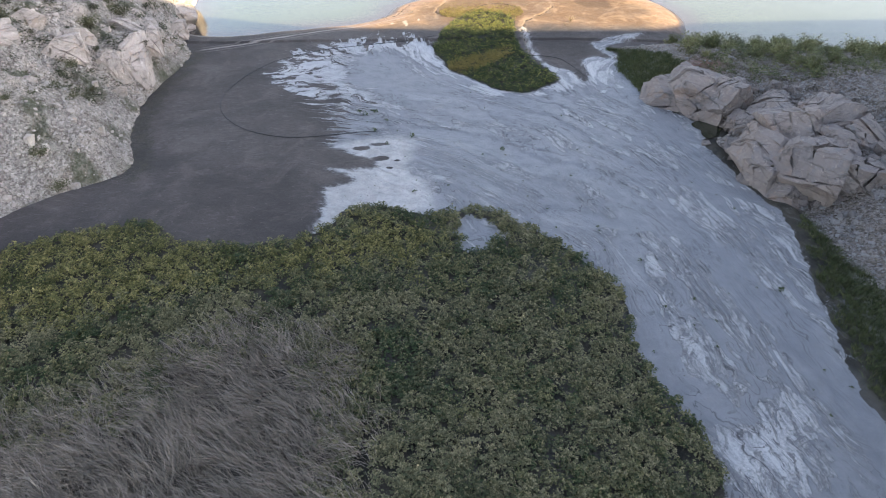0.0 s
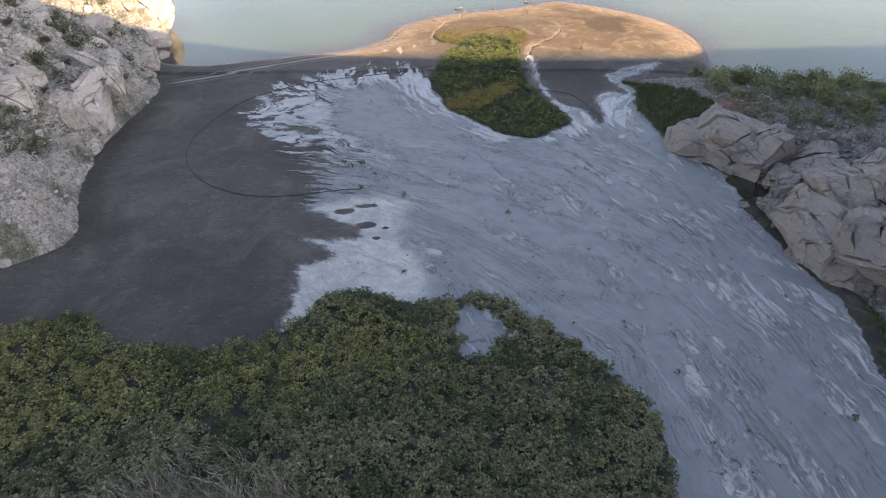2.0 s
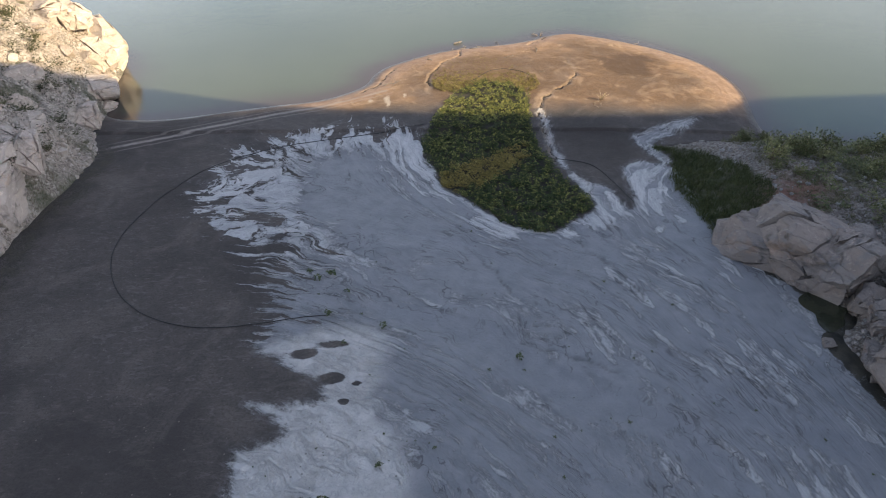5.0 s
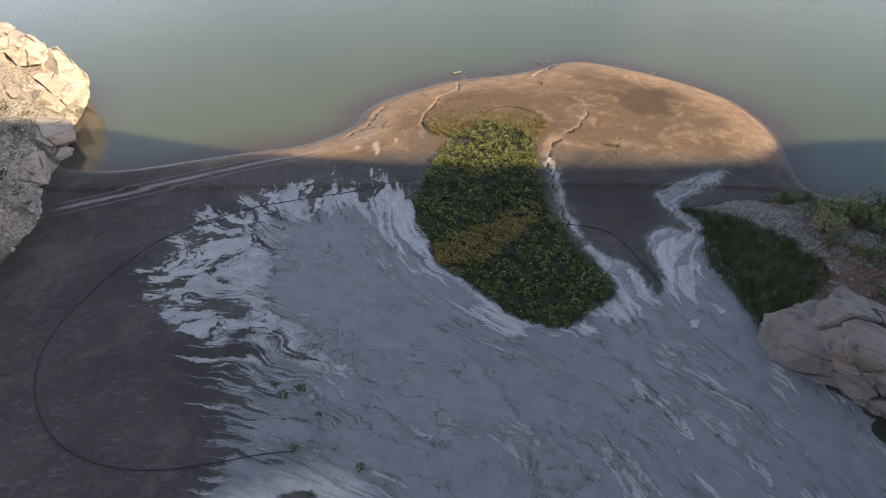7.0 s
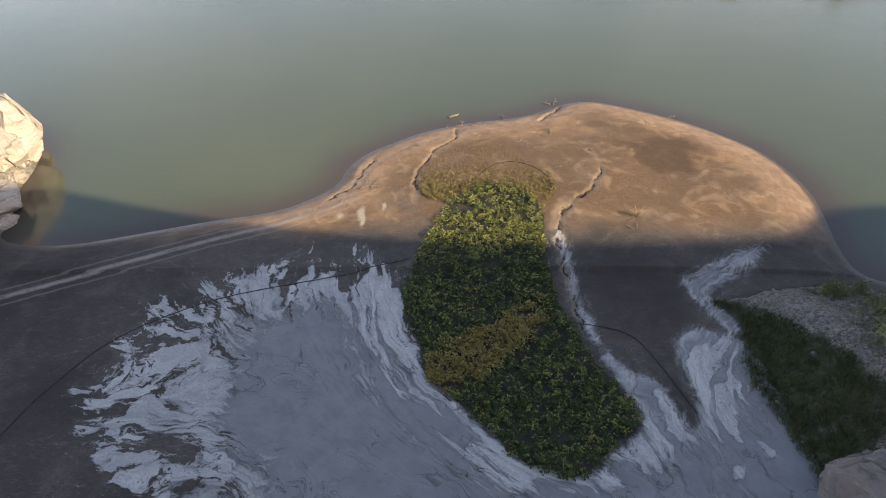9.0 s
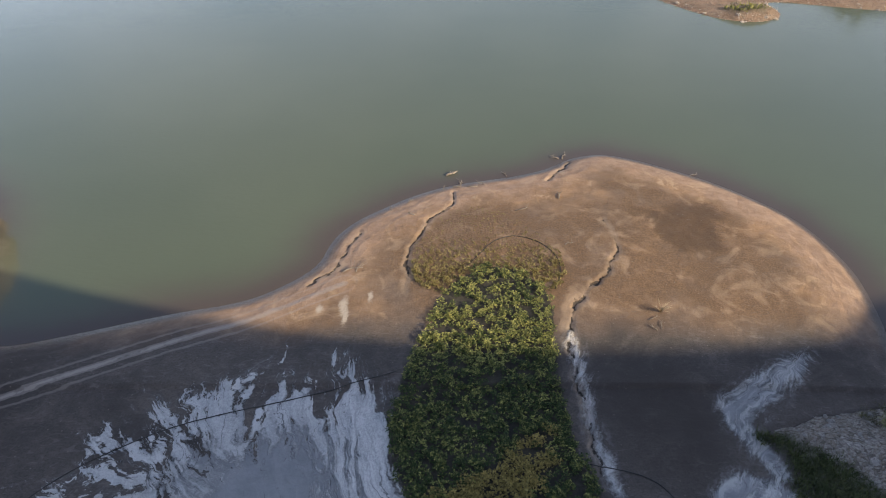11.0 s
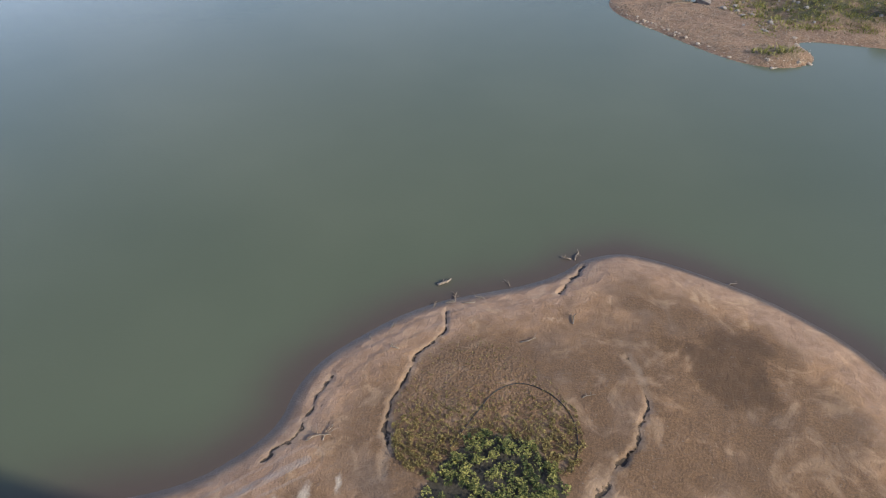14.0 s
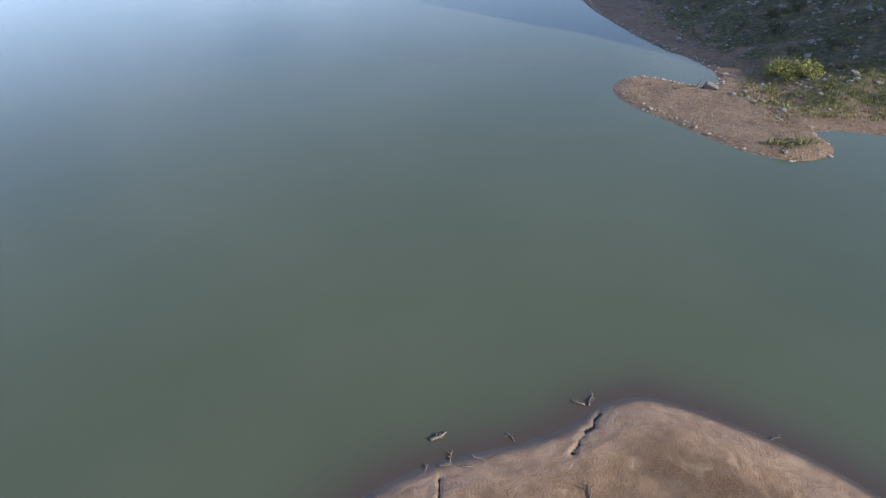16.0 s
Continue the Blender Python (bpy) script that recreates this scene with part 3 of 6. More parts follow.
def mound(seed, sprigs=11, leaves=7, leaf=0.13, tall=0.62):
    """A rounded bush about 1 m across: sprigs of small leaves over a dome."""
    rs = np.random.RandomState(seed)
    V, F = [], []
    for k in range(sprigs):
        a, r = rs.rand() * 2 * np.pi, 0.42 * np.sqrt((k + rs.rand()) / sprigs)
        tip = np.array([r * np.cos(a), r * np.sin(a), tall * (1 - (r / 0.52) ** 2) * rs.uniform(0.6, 1.1) + 0.06])
        out = tip / np.linalg.norm(tip)
        for j in range(leaves):
            p = tip + rs.randn(3) * np.array([0.075, 0.075, 0.055]) - out * 0.06 * rs.rand()
            up = out * 0.8 + np.array([0, 0, 0.6]) + 0.55 * rs.randn(3)
            up /= np.linalg.norm(up)
            d = np.cross(up, rs.randn(3))
            d /= np.linalg.norm(d)
            w = np.cross(up, d)
            size = leaf * rs.uniform(0.6, 1.2)
            i = len(V)
            V += [p - d * size * 0.5, p - w * size * 0.3, p + d * size * 0.5, p + w * size * 0.3]
            F.append([i, i + 1, i + 2, i + 3])
    V = np.array(V)
    V[:, 2] = np.maximum(V[:, 2], 0.0)
    return V, np.array(F)


def heads(seed, count=8, leaves=11, leaf=0.12, tall=0.5, slim=0.2, skirt=12):
    """A low bush about 1 m across: heads of short leaves that spread from each head's heart. Also a shift of tone for each leaf's head."""
    rs = np.random.RandomState(seed)
    V, F, T = [], [], []
    for k in range(count):
        a, r = rs.rand() * 2 * np.pi, 0.40 * np.sqrt((k + rs.rand()) / count)
        heart = np.array([r * np.cos(a), r * np.sin(a), tall * (1 - (r / 0.55) ** 2) * rs.uniform(0.55, 1.15)])
        size, shift = rs.uniform(0.7, 1.25), rs.randn() * 0.28
        for j in range(leaves):
            b, rise = 2.4 * j + rs.rand(), math.asin(rs.uniform(0.02, 1.0))
            d = np.array([np.cos(b) * np.cos(rise), np.sin(b) * np.cos(rise), np.sin(rise)])
            w = np.cross(d, [0, 0, 1.0]) + 0.25 * rs.randn(3)
            w /= np.linalg.norm(w)
            long = leaf * size * rs.uniform(0.75, 1.2)
            i = len(V)
            root, mid, end = heart + d * long * 0.1, heart + d * long * 0.65, heart + d * long * 1.15 - np.array([0, 0, 0.12 * long])
            V += [root, mid - w * long * slim, end, mid + w * long * slim]
            F.append([i, i + 1, i + 2, i + 3])
            T += [shift] * 4
    # low inner leaves in a darker tone: shade inside the bush as leaf colour
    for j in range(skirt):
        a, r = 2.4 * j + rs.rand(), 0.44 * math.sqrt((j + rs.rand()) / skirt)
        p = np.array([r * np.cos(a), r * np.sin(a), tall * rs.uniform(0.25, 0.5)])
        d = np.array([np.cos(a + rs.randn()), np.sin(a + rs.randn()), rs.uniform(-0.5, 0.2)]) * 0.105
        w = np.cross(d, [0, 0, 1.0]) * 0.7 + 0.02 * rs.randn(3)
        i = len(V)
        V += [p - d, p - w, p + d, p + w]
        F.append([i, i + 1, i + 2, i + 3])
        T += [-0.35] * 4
    V = np.array(V)
    V[:, 2] = np.maximum(V[:, 2], 0.0)
    return V, np.array(F), np.array(T)


def tussock(seed, blades=14, length=1.0, wide=0.03, lean=0.5, spread=0.35):
    """Bent blades from one root, leaning to +x."""
    rs = np.random.RandomState(seed)
    V, F = [], []
    for _ in range(blades):
        root = np.array([rs.randn() * spread * 0.5, rs.randn() * spread * 0.5, 0.0])
        h = length * rs.uniform(0.6, 1.15)
        way = np.array([lean + 0.45 * rs.randn(), 0.5 * rs.randn(), 1.0])
        way /= np.linalg.norm(way)
        side = np.cross(way, rs.randn(3))
        side *= wide / np.linalg.norm(side)
        mid = root + way * h * 0.55
        end = mid + (way + np.array([lean * 0.9, 0.25 * rs.randn(), -0.45])) * h * 0.5
        i = len(V)
        V += [root - side, root + side, mid - side * 0.8, mid + side * 0.8, end - side * 0.25, end + side * 0.25]
        F += [[i, i + 1, i + 3, i + 2], [i + 2, i + 3, i + 5, i + 4]]
    return np.array(V), np.array(F)


def part(name, data, parent, label=""):
    ob = new(name, data)
    ob.parent = parent
    return tagged(ob, label)


def clipped(bm, place, way, keep_inner=True):
    """Cuts a closed block by a plane and closes the cut."""
    geom = bm.verts[:] + bm.edges[:] + bm.faces[:]
    done = bmesh.ops.bisect_plane(bm, geom=geom, dist=1e-5, plane_co=place, plane_no=way, clear_outer=keep_inner, clear_inner=not keep_inner)
    edges = [e for e in done["geom_cut"] if isinstance(e, bmesh.types.BMEdge)]
    if edges:
        bmesh.ops.holes_fill(bm, edges=edges, sides=0)


def angular(rs, cuts=12, depth=(0.62, 0.95)):
    """A rough block about 2 across with flat broken faces."""
    bm = bmesh.new()
    bmesh.ops.create_cube(bm, size=2.0)
    for k in range(cuts):
        d = Vector(rs.randn(3)).normalized()
        clipped(bm, d * rs.uniform(*depth), d)
    return bm


def stone_mesh(name, bm, material, seed, size=(1, 1, 1), cuts=2, rough=0.03, worn=0.04):
    """Wears a block's edges, roughens its faces and gives it its size."""
    off = Vector((seed * 3.7 % 50, seed * 1.9 % 50, seed * 2.3 % 50))
    if worn:
        bmesh.ops.bevel(bm, geom=bm.edges[:], offset=worn, segments=1, affect="EDGES", clamp_overlap=True)
    bmesh.ops.triangulate(bm, faces=bm.faces[:])
    if cuts:
        bmesh.ops.subdivide_edges(bm, edges=[e for e in bm.edges if e.calc_length() > 0.12], cuts=cuts, use_grid_fill=True)
        bmesh.ops.triangulate(bm, faces=bm.faces[:])
    for v in bm.verts:
        v.co += (noise.noise_vector(v.co * 2.3 + off) * 1.2 + noise.noise_vector(v.co * 6.0 + off) * 0.9 + noise.noise_vector(v.co * 14 + off) * 0.5) * rough
        v.co = Vector((v.co.x * size[0], v.co.y * size[1], v.co.z * size[2]))
    me = bpy.data.meshes.new(name)
    bm.to_mesh(me)
    bm.free()
    me.materials.append(material)
    return me


def boulder_mesh(name, seed, material, cuts=11, fine=3):
    return stone_mesh(name, angular(np.random.RandomState(seed), cuts, (0.55, 0.95)), material, seed, (1, 1, 1), fine, 0.05, 0.0 if fine else 0.06)


def fractured(name, seed, material, splits=9, gap=0.965):
    """A rock outcrop about 2 m across, broken along its joints into blocks that are its parts."""
    rs = np.random.RandomState(seed)
    turn = Euler((rs.uniform(-0.4, 0.4), rs.uniform(-0.4, 0.4), rs.uniform(0, 3))).to_matrix()
    joints = [turn @ Vector(d) for d in ((1, 0.1, 0.15), (0.1, 1, -0.2), (0.15, 0.1, 1))]
    pieces = [angular(rs, 13, (0.66, 0.98))]
    for k in range(splits):
        pieces.sort(key=lambda b: b.calc_volume() * rs.uniform(0.6, 1.0))
        big = pieces.pop()
        middle = sum((v.co for v in big.verts), Vector()) / len(big.verts)
        way = (joints[rs.choice(3, p=(0.38, 0.34, 0.28))] + Vector(rs.randn(3)) * 0.22).normalized()
        other = big.copy()
        middle += Vector(rs.randn(3)) * 0.10
        clipped(big, middle, way, True)
        clipped(other, middle, way, False)
        pieces += [big, other]
    root = new(name)
    for k, bm in enumerate(pieces):
        if len(bm.verts) < 4:
            bm.free()
            continue
        middle = sum((v.co for v in bm.verts), Vector()) / len(bm.verts)
        slip = Vector(rs.randn(3)) * 0.028
        lean = Euler([0.03 * a for a in rs.randn(3)]).to_matrix()
        for v in bm.verts:
            v.co = middle + lean @ ((v.co - middle) * gap) + slip
        part("block", stone_mesh("block", bm, material, seed * 20 + k, (1.25, 1.25, 1.25), 3, 0.055, 0.0), root)
    return root


def tube(name, points, radius, material, sides=6, taper=1.0):
    """A round bar along points; taper: the end's share of the radius."""
    pts = [Vector(p) for p in points]
    V, F = [], []
    for k, p in enumerate(pts):
        way = (pts[min(k + 1, len(pts) - 1)] - pts[max(k - 1, 0)]).normalized()
        side = way.cross(Vector((0.13, 0.21, 0.97))).normalized()
        up = side.cross(way)
        r = radius * (1 + (taper - 1) * k / max(1, len(pts) - 1))
        for j in range(sides):
            a = 2 * math.pi * j / sides
            V.append(p + (side * math.cos(a) + up * math.sin(a)) * r)
    for k in range(len(pts) - 1):
        for j in range(sides):
            a, b = k * sides + j, k * sides + (j + 1) % sides
            F.append((a, b, b + sides, a + sides))
    F.append(tuple(range(sides - 1, -1, -1)))
    F.append(tuple(range((len(pts) - 1) * sides, len(pts) * sides)))
    me = bpy.data.meshes.new(name)
    me.from_pydata([v[:] for v in V], [], F)
    me.materials.append(material)
    for p in me.polygons:
        p.use_smooth = True
    return me


def joined(name, meshes, material):
    V, F, base = [], [], 0
    for me in meshes:
        V += [v.co[:] for v in me.vertices]
        F += [tuple(i + base for i in p.vertices) for p in me.polygons]
        base = len(V)
        bpy.data.meshes.remove(me)
    out = bpy.data.meshes.new(name)
    out.from_pydata(V, [], F)
    out.materials.append(material)
    for p in out.polygons:
        p.use_smooth = True
    return out


# ---- the plan: outlines in metres ----
LAND = rounded([(-2500, 140), (-300, 125), (-120, 118), (-70, 112), (-46, 106), (-39.8, 101), (-37.8, 95), (-36, 88), (-34.8, 84.3),
                (-29.1, 83.8), (-24.5, 85.2), (-18.2, 87.4), (-13, 88.6), (-9.9, 90.9), (-8.0, 93.2), (-7.6, 96.2), (-6.1, 98.9), (-4.0, 100.8),
                (-1.2, 103.1), (2.3, 105.0), (6, 106), (9.3, 106.8), (12.6, 108.3), (15, 110.4), (18.3, 111.2), (21.5, 110), (25, 107.8),
                (28, 105.6), (30.6, 103), (33, 100), (34.3, 96.3), (34.8, 92), (34.2, 88), (33.2, 84), (33, 81), (34, 79.6), (38.7, 78.7),
                (50, 77.5), (70, 75), (120, 72), (2500, 60), (2500, -2500), (-2500, -2500)], 2)
HILL_W = rounded([(-90, -60), (-62, 0), (-48, 22), (-39, 33), (-34, 38.3), (-31.2, 41.6), (-28.5, 43.6), (-26.6, 45.4), (-26.6, 48.2),
                  (-28.2, 51.5), (-29.4, 55), (-30.5, 61), (-31, 66.5), (-30.4, 70), (-30, 73), (-31.4, 77.5), (-33, 80), (-34.6, 84),
                  (-35.6, 87.6), (-37.3, 92), (-37.6, 95.5), (-39.2, 100.4), (-46, 105.5), (-70, 111), (-140, 118), (-200, 60), (-160, -60)], 2)
BANK_E = rounded([(120, 71), (70, 74), (50, 76.5), (38.5, 77.6), (33, 78.6), (30.5, 79.6), (26, 79.2), (21.3, 78), (20.3, 77), (21.7, 74),
                  (20.4, 71), (20.5, 68), (20.9, 65), (21.5, 62.2), (22.6, 59.6), (24.2, 58), (25.3, 56.1), (26.7, 54.6), (26, 53.4),
                  (24.5, 51.7), (24.8, 50), (25.2, 47.5), (25.6, 44), (26.9, 40.8), (26.7, 38), (26, 34.5), (25.3, 31.4), (24.9, 28.7),
                  (24.3, 26), (23.8, 24), (23.5, 20), (25, 8), (30, -20), (40, -60), (160, -60), (160, 40)], 2)
FLOW = rounded([(-9.7, 36), (-9.6, 39), (-9.5, 42.1), (-10, 43.9), (-8.4, 44.0), (-7.0, 44.9), (-8.9, 46.0), (-10.4, 46.8), (-8, 46.5), (-5.7, 47), (-6.0, 48.3), (-8, 49.4), (-10.7, 50.6), (-10, 53), (-10.4, 55.5), (-10.6, 58.5),
                (-12.5, 61.5), (-15, 63.5), (-18.5, 65.3), (-19.5, 68.5), (-19, 72), (-17.5, 75), (-14.8, 78), (-12, 80.3), (-8, 81.6),
                (-5, 83.2), (-2.6, 83), (-1.5, 80.5), (-1.3, 77), (-0.9, 74.6), (0.4, 71.7), (0.7, 69.4), (2.4, 68), (4.2, 66), (6, 63.8),
                (9.2, 62.6), (11.2, 64.6), (13.4, 66), (12.6, 68.8), (13.4, 70.1), (15.1, 69.5), (15.3, 67.6), (15.9, 65.4), (16.8, 67.8),
                (16.8, 69.7), (16.4, 72.3), (17.4, 73.3), (19, 74), (21, 73.6), (26, 66), (30, 50), (28, 8), (34, -60), (20, -60), (12, 8), (-5, 20)], 2)
WEDGE = rounded([(27.2, 83.3), (22.7, 81.1), (19.3, 79), (18.9, 78), (19.6, 75.8), (20.6, 73.2), (21.8, 73), (21.2, 75.8), (20.6, 77.6), (23.1, 79.2), (26.3, 82)], 1)
STRIP = rounded([(16.5, 97), (16.1, 93.2), (14.1, 90.2), (12.1, 88), (10.9, 85.5), (10.9, 83), (11.1, 80.6), (11, 76.5), (11.6, 72.5), (12.9, 69.5), (14, 67)], 2, False)
THICKET = rounded([(-33.5, 34.5), (-30, 35.7), (-27.2, 37.5), (-23.7, 38.7), (-21.6, 38.2), (-20.4, 36.6), (-18.4, 35.9), (-14.7, 35.7),
                   (-10.3, 36.6), (-8.8, 38), (-7.8, 40.3), (-5.7, 41.2), (-3.8, 40.6), (-2, 39.7), (0.3, 39.9), (3, 40.7), (4.7, 39.7),
                   (6.3, 38.2), (8.4, 36), (10.2, 33.6), (11.7, 31.3), (12, 29.2), (11.5, 26.2), (11.9, 24), (12.6, 21.8), (13.5, 19.9),
                   (13.8, 18), (13.2, 15), (9, 12.6), (2, 12), (-6, 12.8), (-14, 12), (-24, 12.9), (-34, 15), (-40, 22), (-38, 32)], 2)
GAP = rounded([(1.4, 39.9), (3.4, 38.9), (4.8, 37), (4, 35.8), (1.9, 34.6), (0.9, 36.6)], 2)
DRY = rounded([(-24, 12), (-25.5, 19.5), (-19.8, 21), (-16.8, 22.6), (-15.2, 25), (-13.4, 26.7), (-10.7, 27.3), (-7.7, 26.5), (-5, 22.8), (-4.4, 18.7), (-4, 12)], 2)
GOLD = rounded([(-36, 34), (-27.2, 37.7), (-21.4, 38.4), (-18.7, 35.8), (-14.4, 35.4), (-9, 36.4), (-6.5, 38.4), (-3, 38.6), (1, 37), (-2, 33.5), (-7, 32.6), (-13.7, 31.5), (-18.4, 30.2), (-21.2, 28.2), (-25.3, 27.3), (-34, 28.6)], 2)
SPIT_SHRUB = rounded([(1.2, 87.2), (0.9, 84.5), (-0.5, 81.5), (-1.3, 77.1), (-0.9, 74.6), (0.3, 71.7), (0.5, 69.6), (2.1, 68.4), (4, 66),
                      (5.7, 63.8), (7.3, 63.2), (9.2, 62.6), (11.2, 64.8), (12.9, 65.9), (13.2, 67), (12.2, 69), (11, 71.7), (10, 75),
                      (9.6, 79.2), (9.6, 83.5), (10.3, 87.5), (9.4, 89.9), (7.4, 91.6), (5.4, 91.9), (3.2, 90.6), (1.6, 88.2)], 2)
SPIT_GOLD = rounded([(0.4, 70), (1.9, 71.7), (4.1, 73.1), (6.4, 74.7), (8.2, 76.6), (7.7, 73.9), (5.3, 71.4), (3.5, 69.7), (1.5, 69)], 1)
SPROUT = rounded([(-0.6, 95), (1.2, 98.9), (4.4, 100.6), (6.3, 100.3), (8.4, 98.2), (10.7, 95.5), (11.9, 92.7), (11, 88), (1, 88.5), (-0.6, 90.5)], 2)
GRASS_E = rounded([(20.2, 76.6), (22.1, 74.7), (20.9, 71.7), (20.4, 69.1), (21, 66), (21.2, 63.3), (21.8, 62), (24.3, 64), (26.5, 65.2), (27.1, 67.2), (26.1, 70.4), (25.2, 72.4), (23.9, 74.7), (22.3, 76.6)], 2)
GRASS_S = rounded([(27.5, 40), (26.6, 36), (25.6, 31.5), (24.6, 27), (23.8, 22), (23.5, 14), (27.5, 14), (28.8, 22), (29.4, 30.5), (29, 36), (28.6, 39)], 2)
PALE = rounded([(-9.8, 37), (-9.7, 42.1), (-10.4, 43.9), (-7.2, 44.9), (-9, 46), (-10.6, 47), (-6, 47.2), (-8, 49.4), (-10.8, 51), (-7, 52.6), (-2.8, 53), (-2.3, 50.2), (-2.9, 46.4), (-1.3, 44.4), (-0.2, 42),
                (-1.3, 39.6), (-4, 38.4)], 1)
TONGUE = rounded([(-10, 73.1), (-8.4, 74.4), (-7.1, 76), (-5.5, 75.5), (-4.2, 72.6), (-2.6, 68.9), (-0.9, 64.6), (3, 61.6), (6, 60.2), (3, 58), (-4, 60.5), (-6.7, 62.6), (-9.1, 64.9), (-11.1, 66.4), (-11.7, 67.8), (-10.4, 68.9), (-10.6, 71.1)], 2)
DARK_SAND = rounded([(18.9, 98.9), (22, 101.8), (26, 101), (26.9, 97.6), (25.3, 94.5), (21.8, 93.9), (19.2, 95.1)], 2)
CRACK_W = rounded([(2.8, 103.7), (2.9, 101.7), (1.9, 99.9), (0.8, 98.9), (0.2, 96.6), (-1, 94.4), (-0.7, 92.1), (-0.9, 89)], 1, False)
SHORE_CRACK = rounded([(-8.4, 90.2), (-7.2, 91.6), (-6.2, 93.2), (-6.0, 95), (-5.2, 97)], 1, False)
CRACK_N = [(14.7, 109.3), (13.9, 107.9), (13.3, 107.6), (12.7, 106.4), (11.8, 105.6)]
GULLY = rounded([(15.8, 98.2), (16.4, 95.7), (15.7, 92.7), (14.2, 90.3), (12.5, 88.8), (11.4, 86.7), (10.8, 85), (10.7, 82.2), (10.9, 78), (11, 74)], 2, False)
RILL_A = rounded([(2.7, 61.0), (5.1, 57.3), (5.7, 55), (5.9, 52.3), (6.4, 50.7), (8.7, 50.3), (11, 49)], 2, False)
RILL_B = rounded([(9.4, 62.6), (10.9, 61.9), (12.3, 59.3), (13.9, 57.3), (14.2, 53.6), (14.3, 51.7), (15.4, 49)], 2, False)
RILL_C = rounded([(15.4, 49), (15.6, 46.4), (15.5, 44.4), (15.7, 43.5)], 1, False)
RILL_D = rounded([(20.9, 50.4), (19.8, 46.4), (19.5, 42.6)], 1, False)
TRACK = rounded([(-33, 75.4), (-30, 77), (-26.9, 78.8), (-23.4, 80.5), (-19.8, 82.4), (-15.9, 84.4), (-11.7, 86.3), (-9.2, 88), (-5.6, 90.1)], 1, False)
LOBES = [rounded(c, 1) for c in (
    [(16.2, 72.7), (17.6, 72.4), (18.9, 73.4), (21.2, 73.2), (20.7, 71.5), (19.5, 70.5), (20.3, 68.8), (20.7, 64.5), (17.9, 62.8), (16.6, 62.5), (17.5, 64.5), (16.6, 65.2), (16.8, 68.8), (16.2, 71.5)],
    [(10.8, 72.9), (12.2, 71), (12.5, 69.8), (14.3, 69.4), (15.1, 68.8), (15.1, 67.5), (15.7, 66.3), (15.1, 64.9), (13.8, 64.1), (13.1, 64.8), (13.6, 66.7), (12.6, 67.9), (11.3, 70.1)])]
CHANNELS = [rounded(c, 2, False) for c in (
    [(22.5, 10), (22.6, 18.6), (22.7, 22.6), (21.5, 28.5), (20.1, 33.6), (18.4, 37), (16.4, 39), (14.9, 40.6), (14.2, 43.5), (12.5, 46.4), (8.5, 46.8), (5.9, 49.8), (3.6, 51.6), (-2, 54)],
    [(18.4, 37), (15.3, 38.1), (11.9, 38.5), (8.6, 39.6)],
    [(12.4, 22), (12.9, 29), (13.0, 34.5), (13.9, 37.5), (14.9, 40.6)],
    [(26, 41.5), (24.7, 42.6), (20.6, 44.9), (15.8, 46.7), (13.8, 50.4), (12.2, 54.3), (10, 56.5), (5.9, 58.9), (1.3, 61.4), (-3.5, 62.6)])]
# the ways that the mud ran, from west to east, and where each lies across the flow
GUIDES = [(off, rounded(g, 2, False)) for off, g in (
    (-14, [(10, 35), (2, 44), (-4, 49), (-12, 51.5), (-22, 52.5)]),
    (-7, [(20, 12), (17, 25), (14, 35), (8, 45), (0, 53), (-8, 58.5), (-18, 60.5), (-26, 61)]),
    (-2, [(22, 20), (21, 35), (15, 47), (8, 56), (0, 61), (-8, 65), (-15, 66.5), (-22, 66.5)]),
    (2, [(22, 20), (21, 36), (16, 48), (9, 58), (2, 63), (-5, 67), (-10, 72), (-15, 76), (-20, 79)]),
    (7, [(24, 30), (22, 45), (15, 57), (7, 61.5), (1, 65.5), (-3, 71), (-5.5, 77), (-7, 84)]),
    (11, [(25, 34), (23, 48), (17, 58.5), (8, 62), (2, 67), (-1, 72), (-2.6, 77), (-3, 88)]),
    (16, [(25, 40), (22, 55), (18, 63), (16, 69), (18, 75), (24, 81)]))]

# ---- ground ----
STEP = 0.18
core_x, core_y = np.arange(-36, 36.01, STEP), np.arange(14, 112.01, STEP)
far_out = np.cumsum(0.3 * 1.27 ** np.arange(31))
gx = np.concatenate([core_x[0] - far_out[::-1], core_x, core_x[-1] + far_out])
gy = np.concatenate([core_y[0] - far_out[::-1], core_y, core_y[-1] + far_out])
X, Y = np.meshgrid(gx, gy)
land = within(X, Y, LAND)


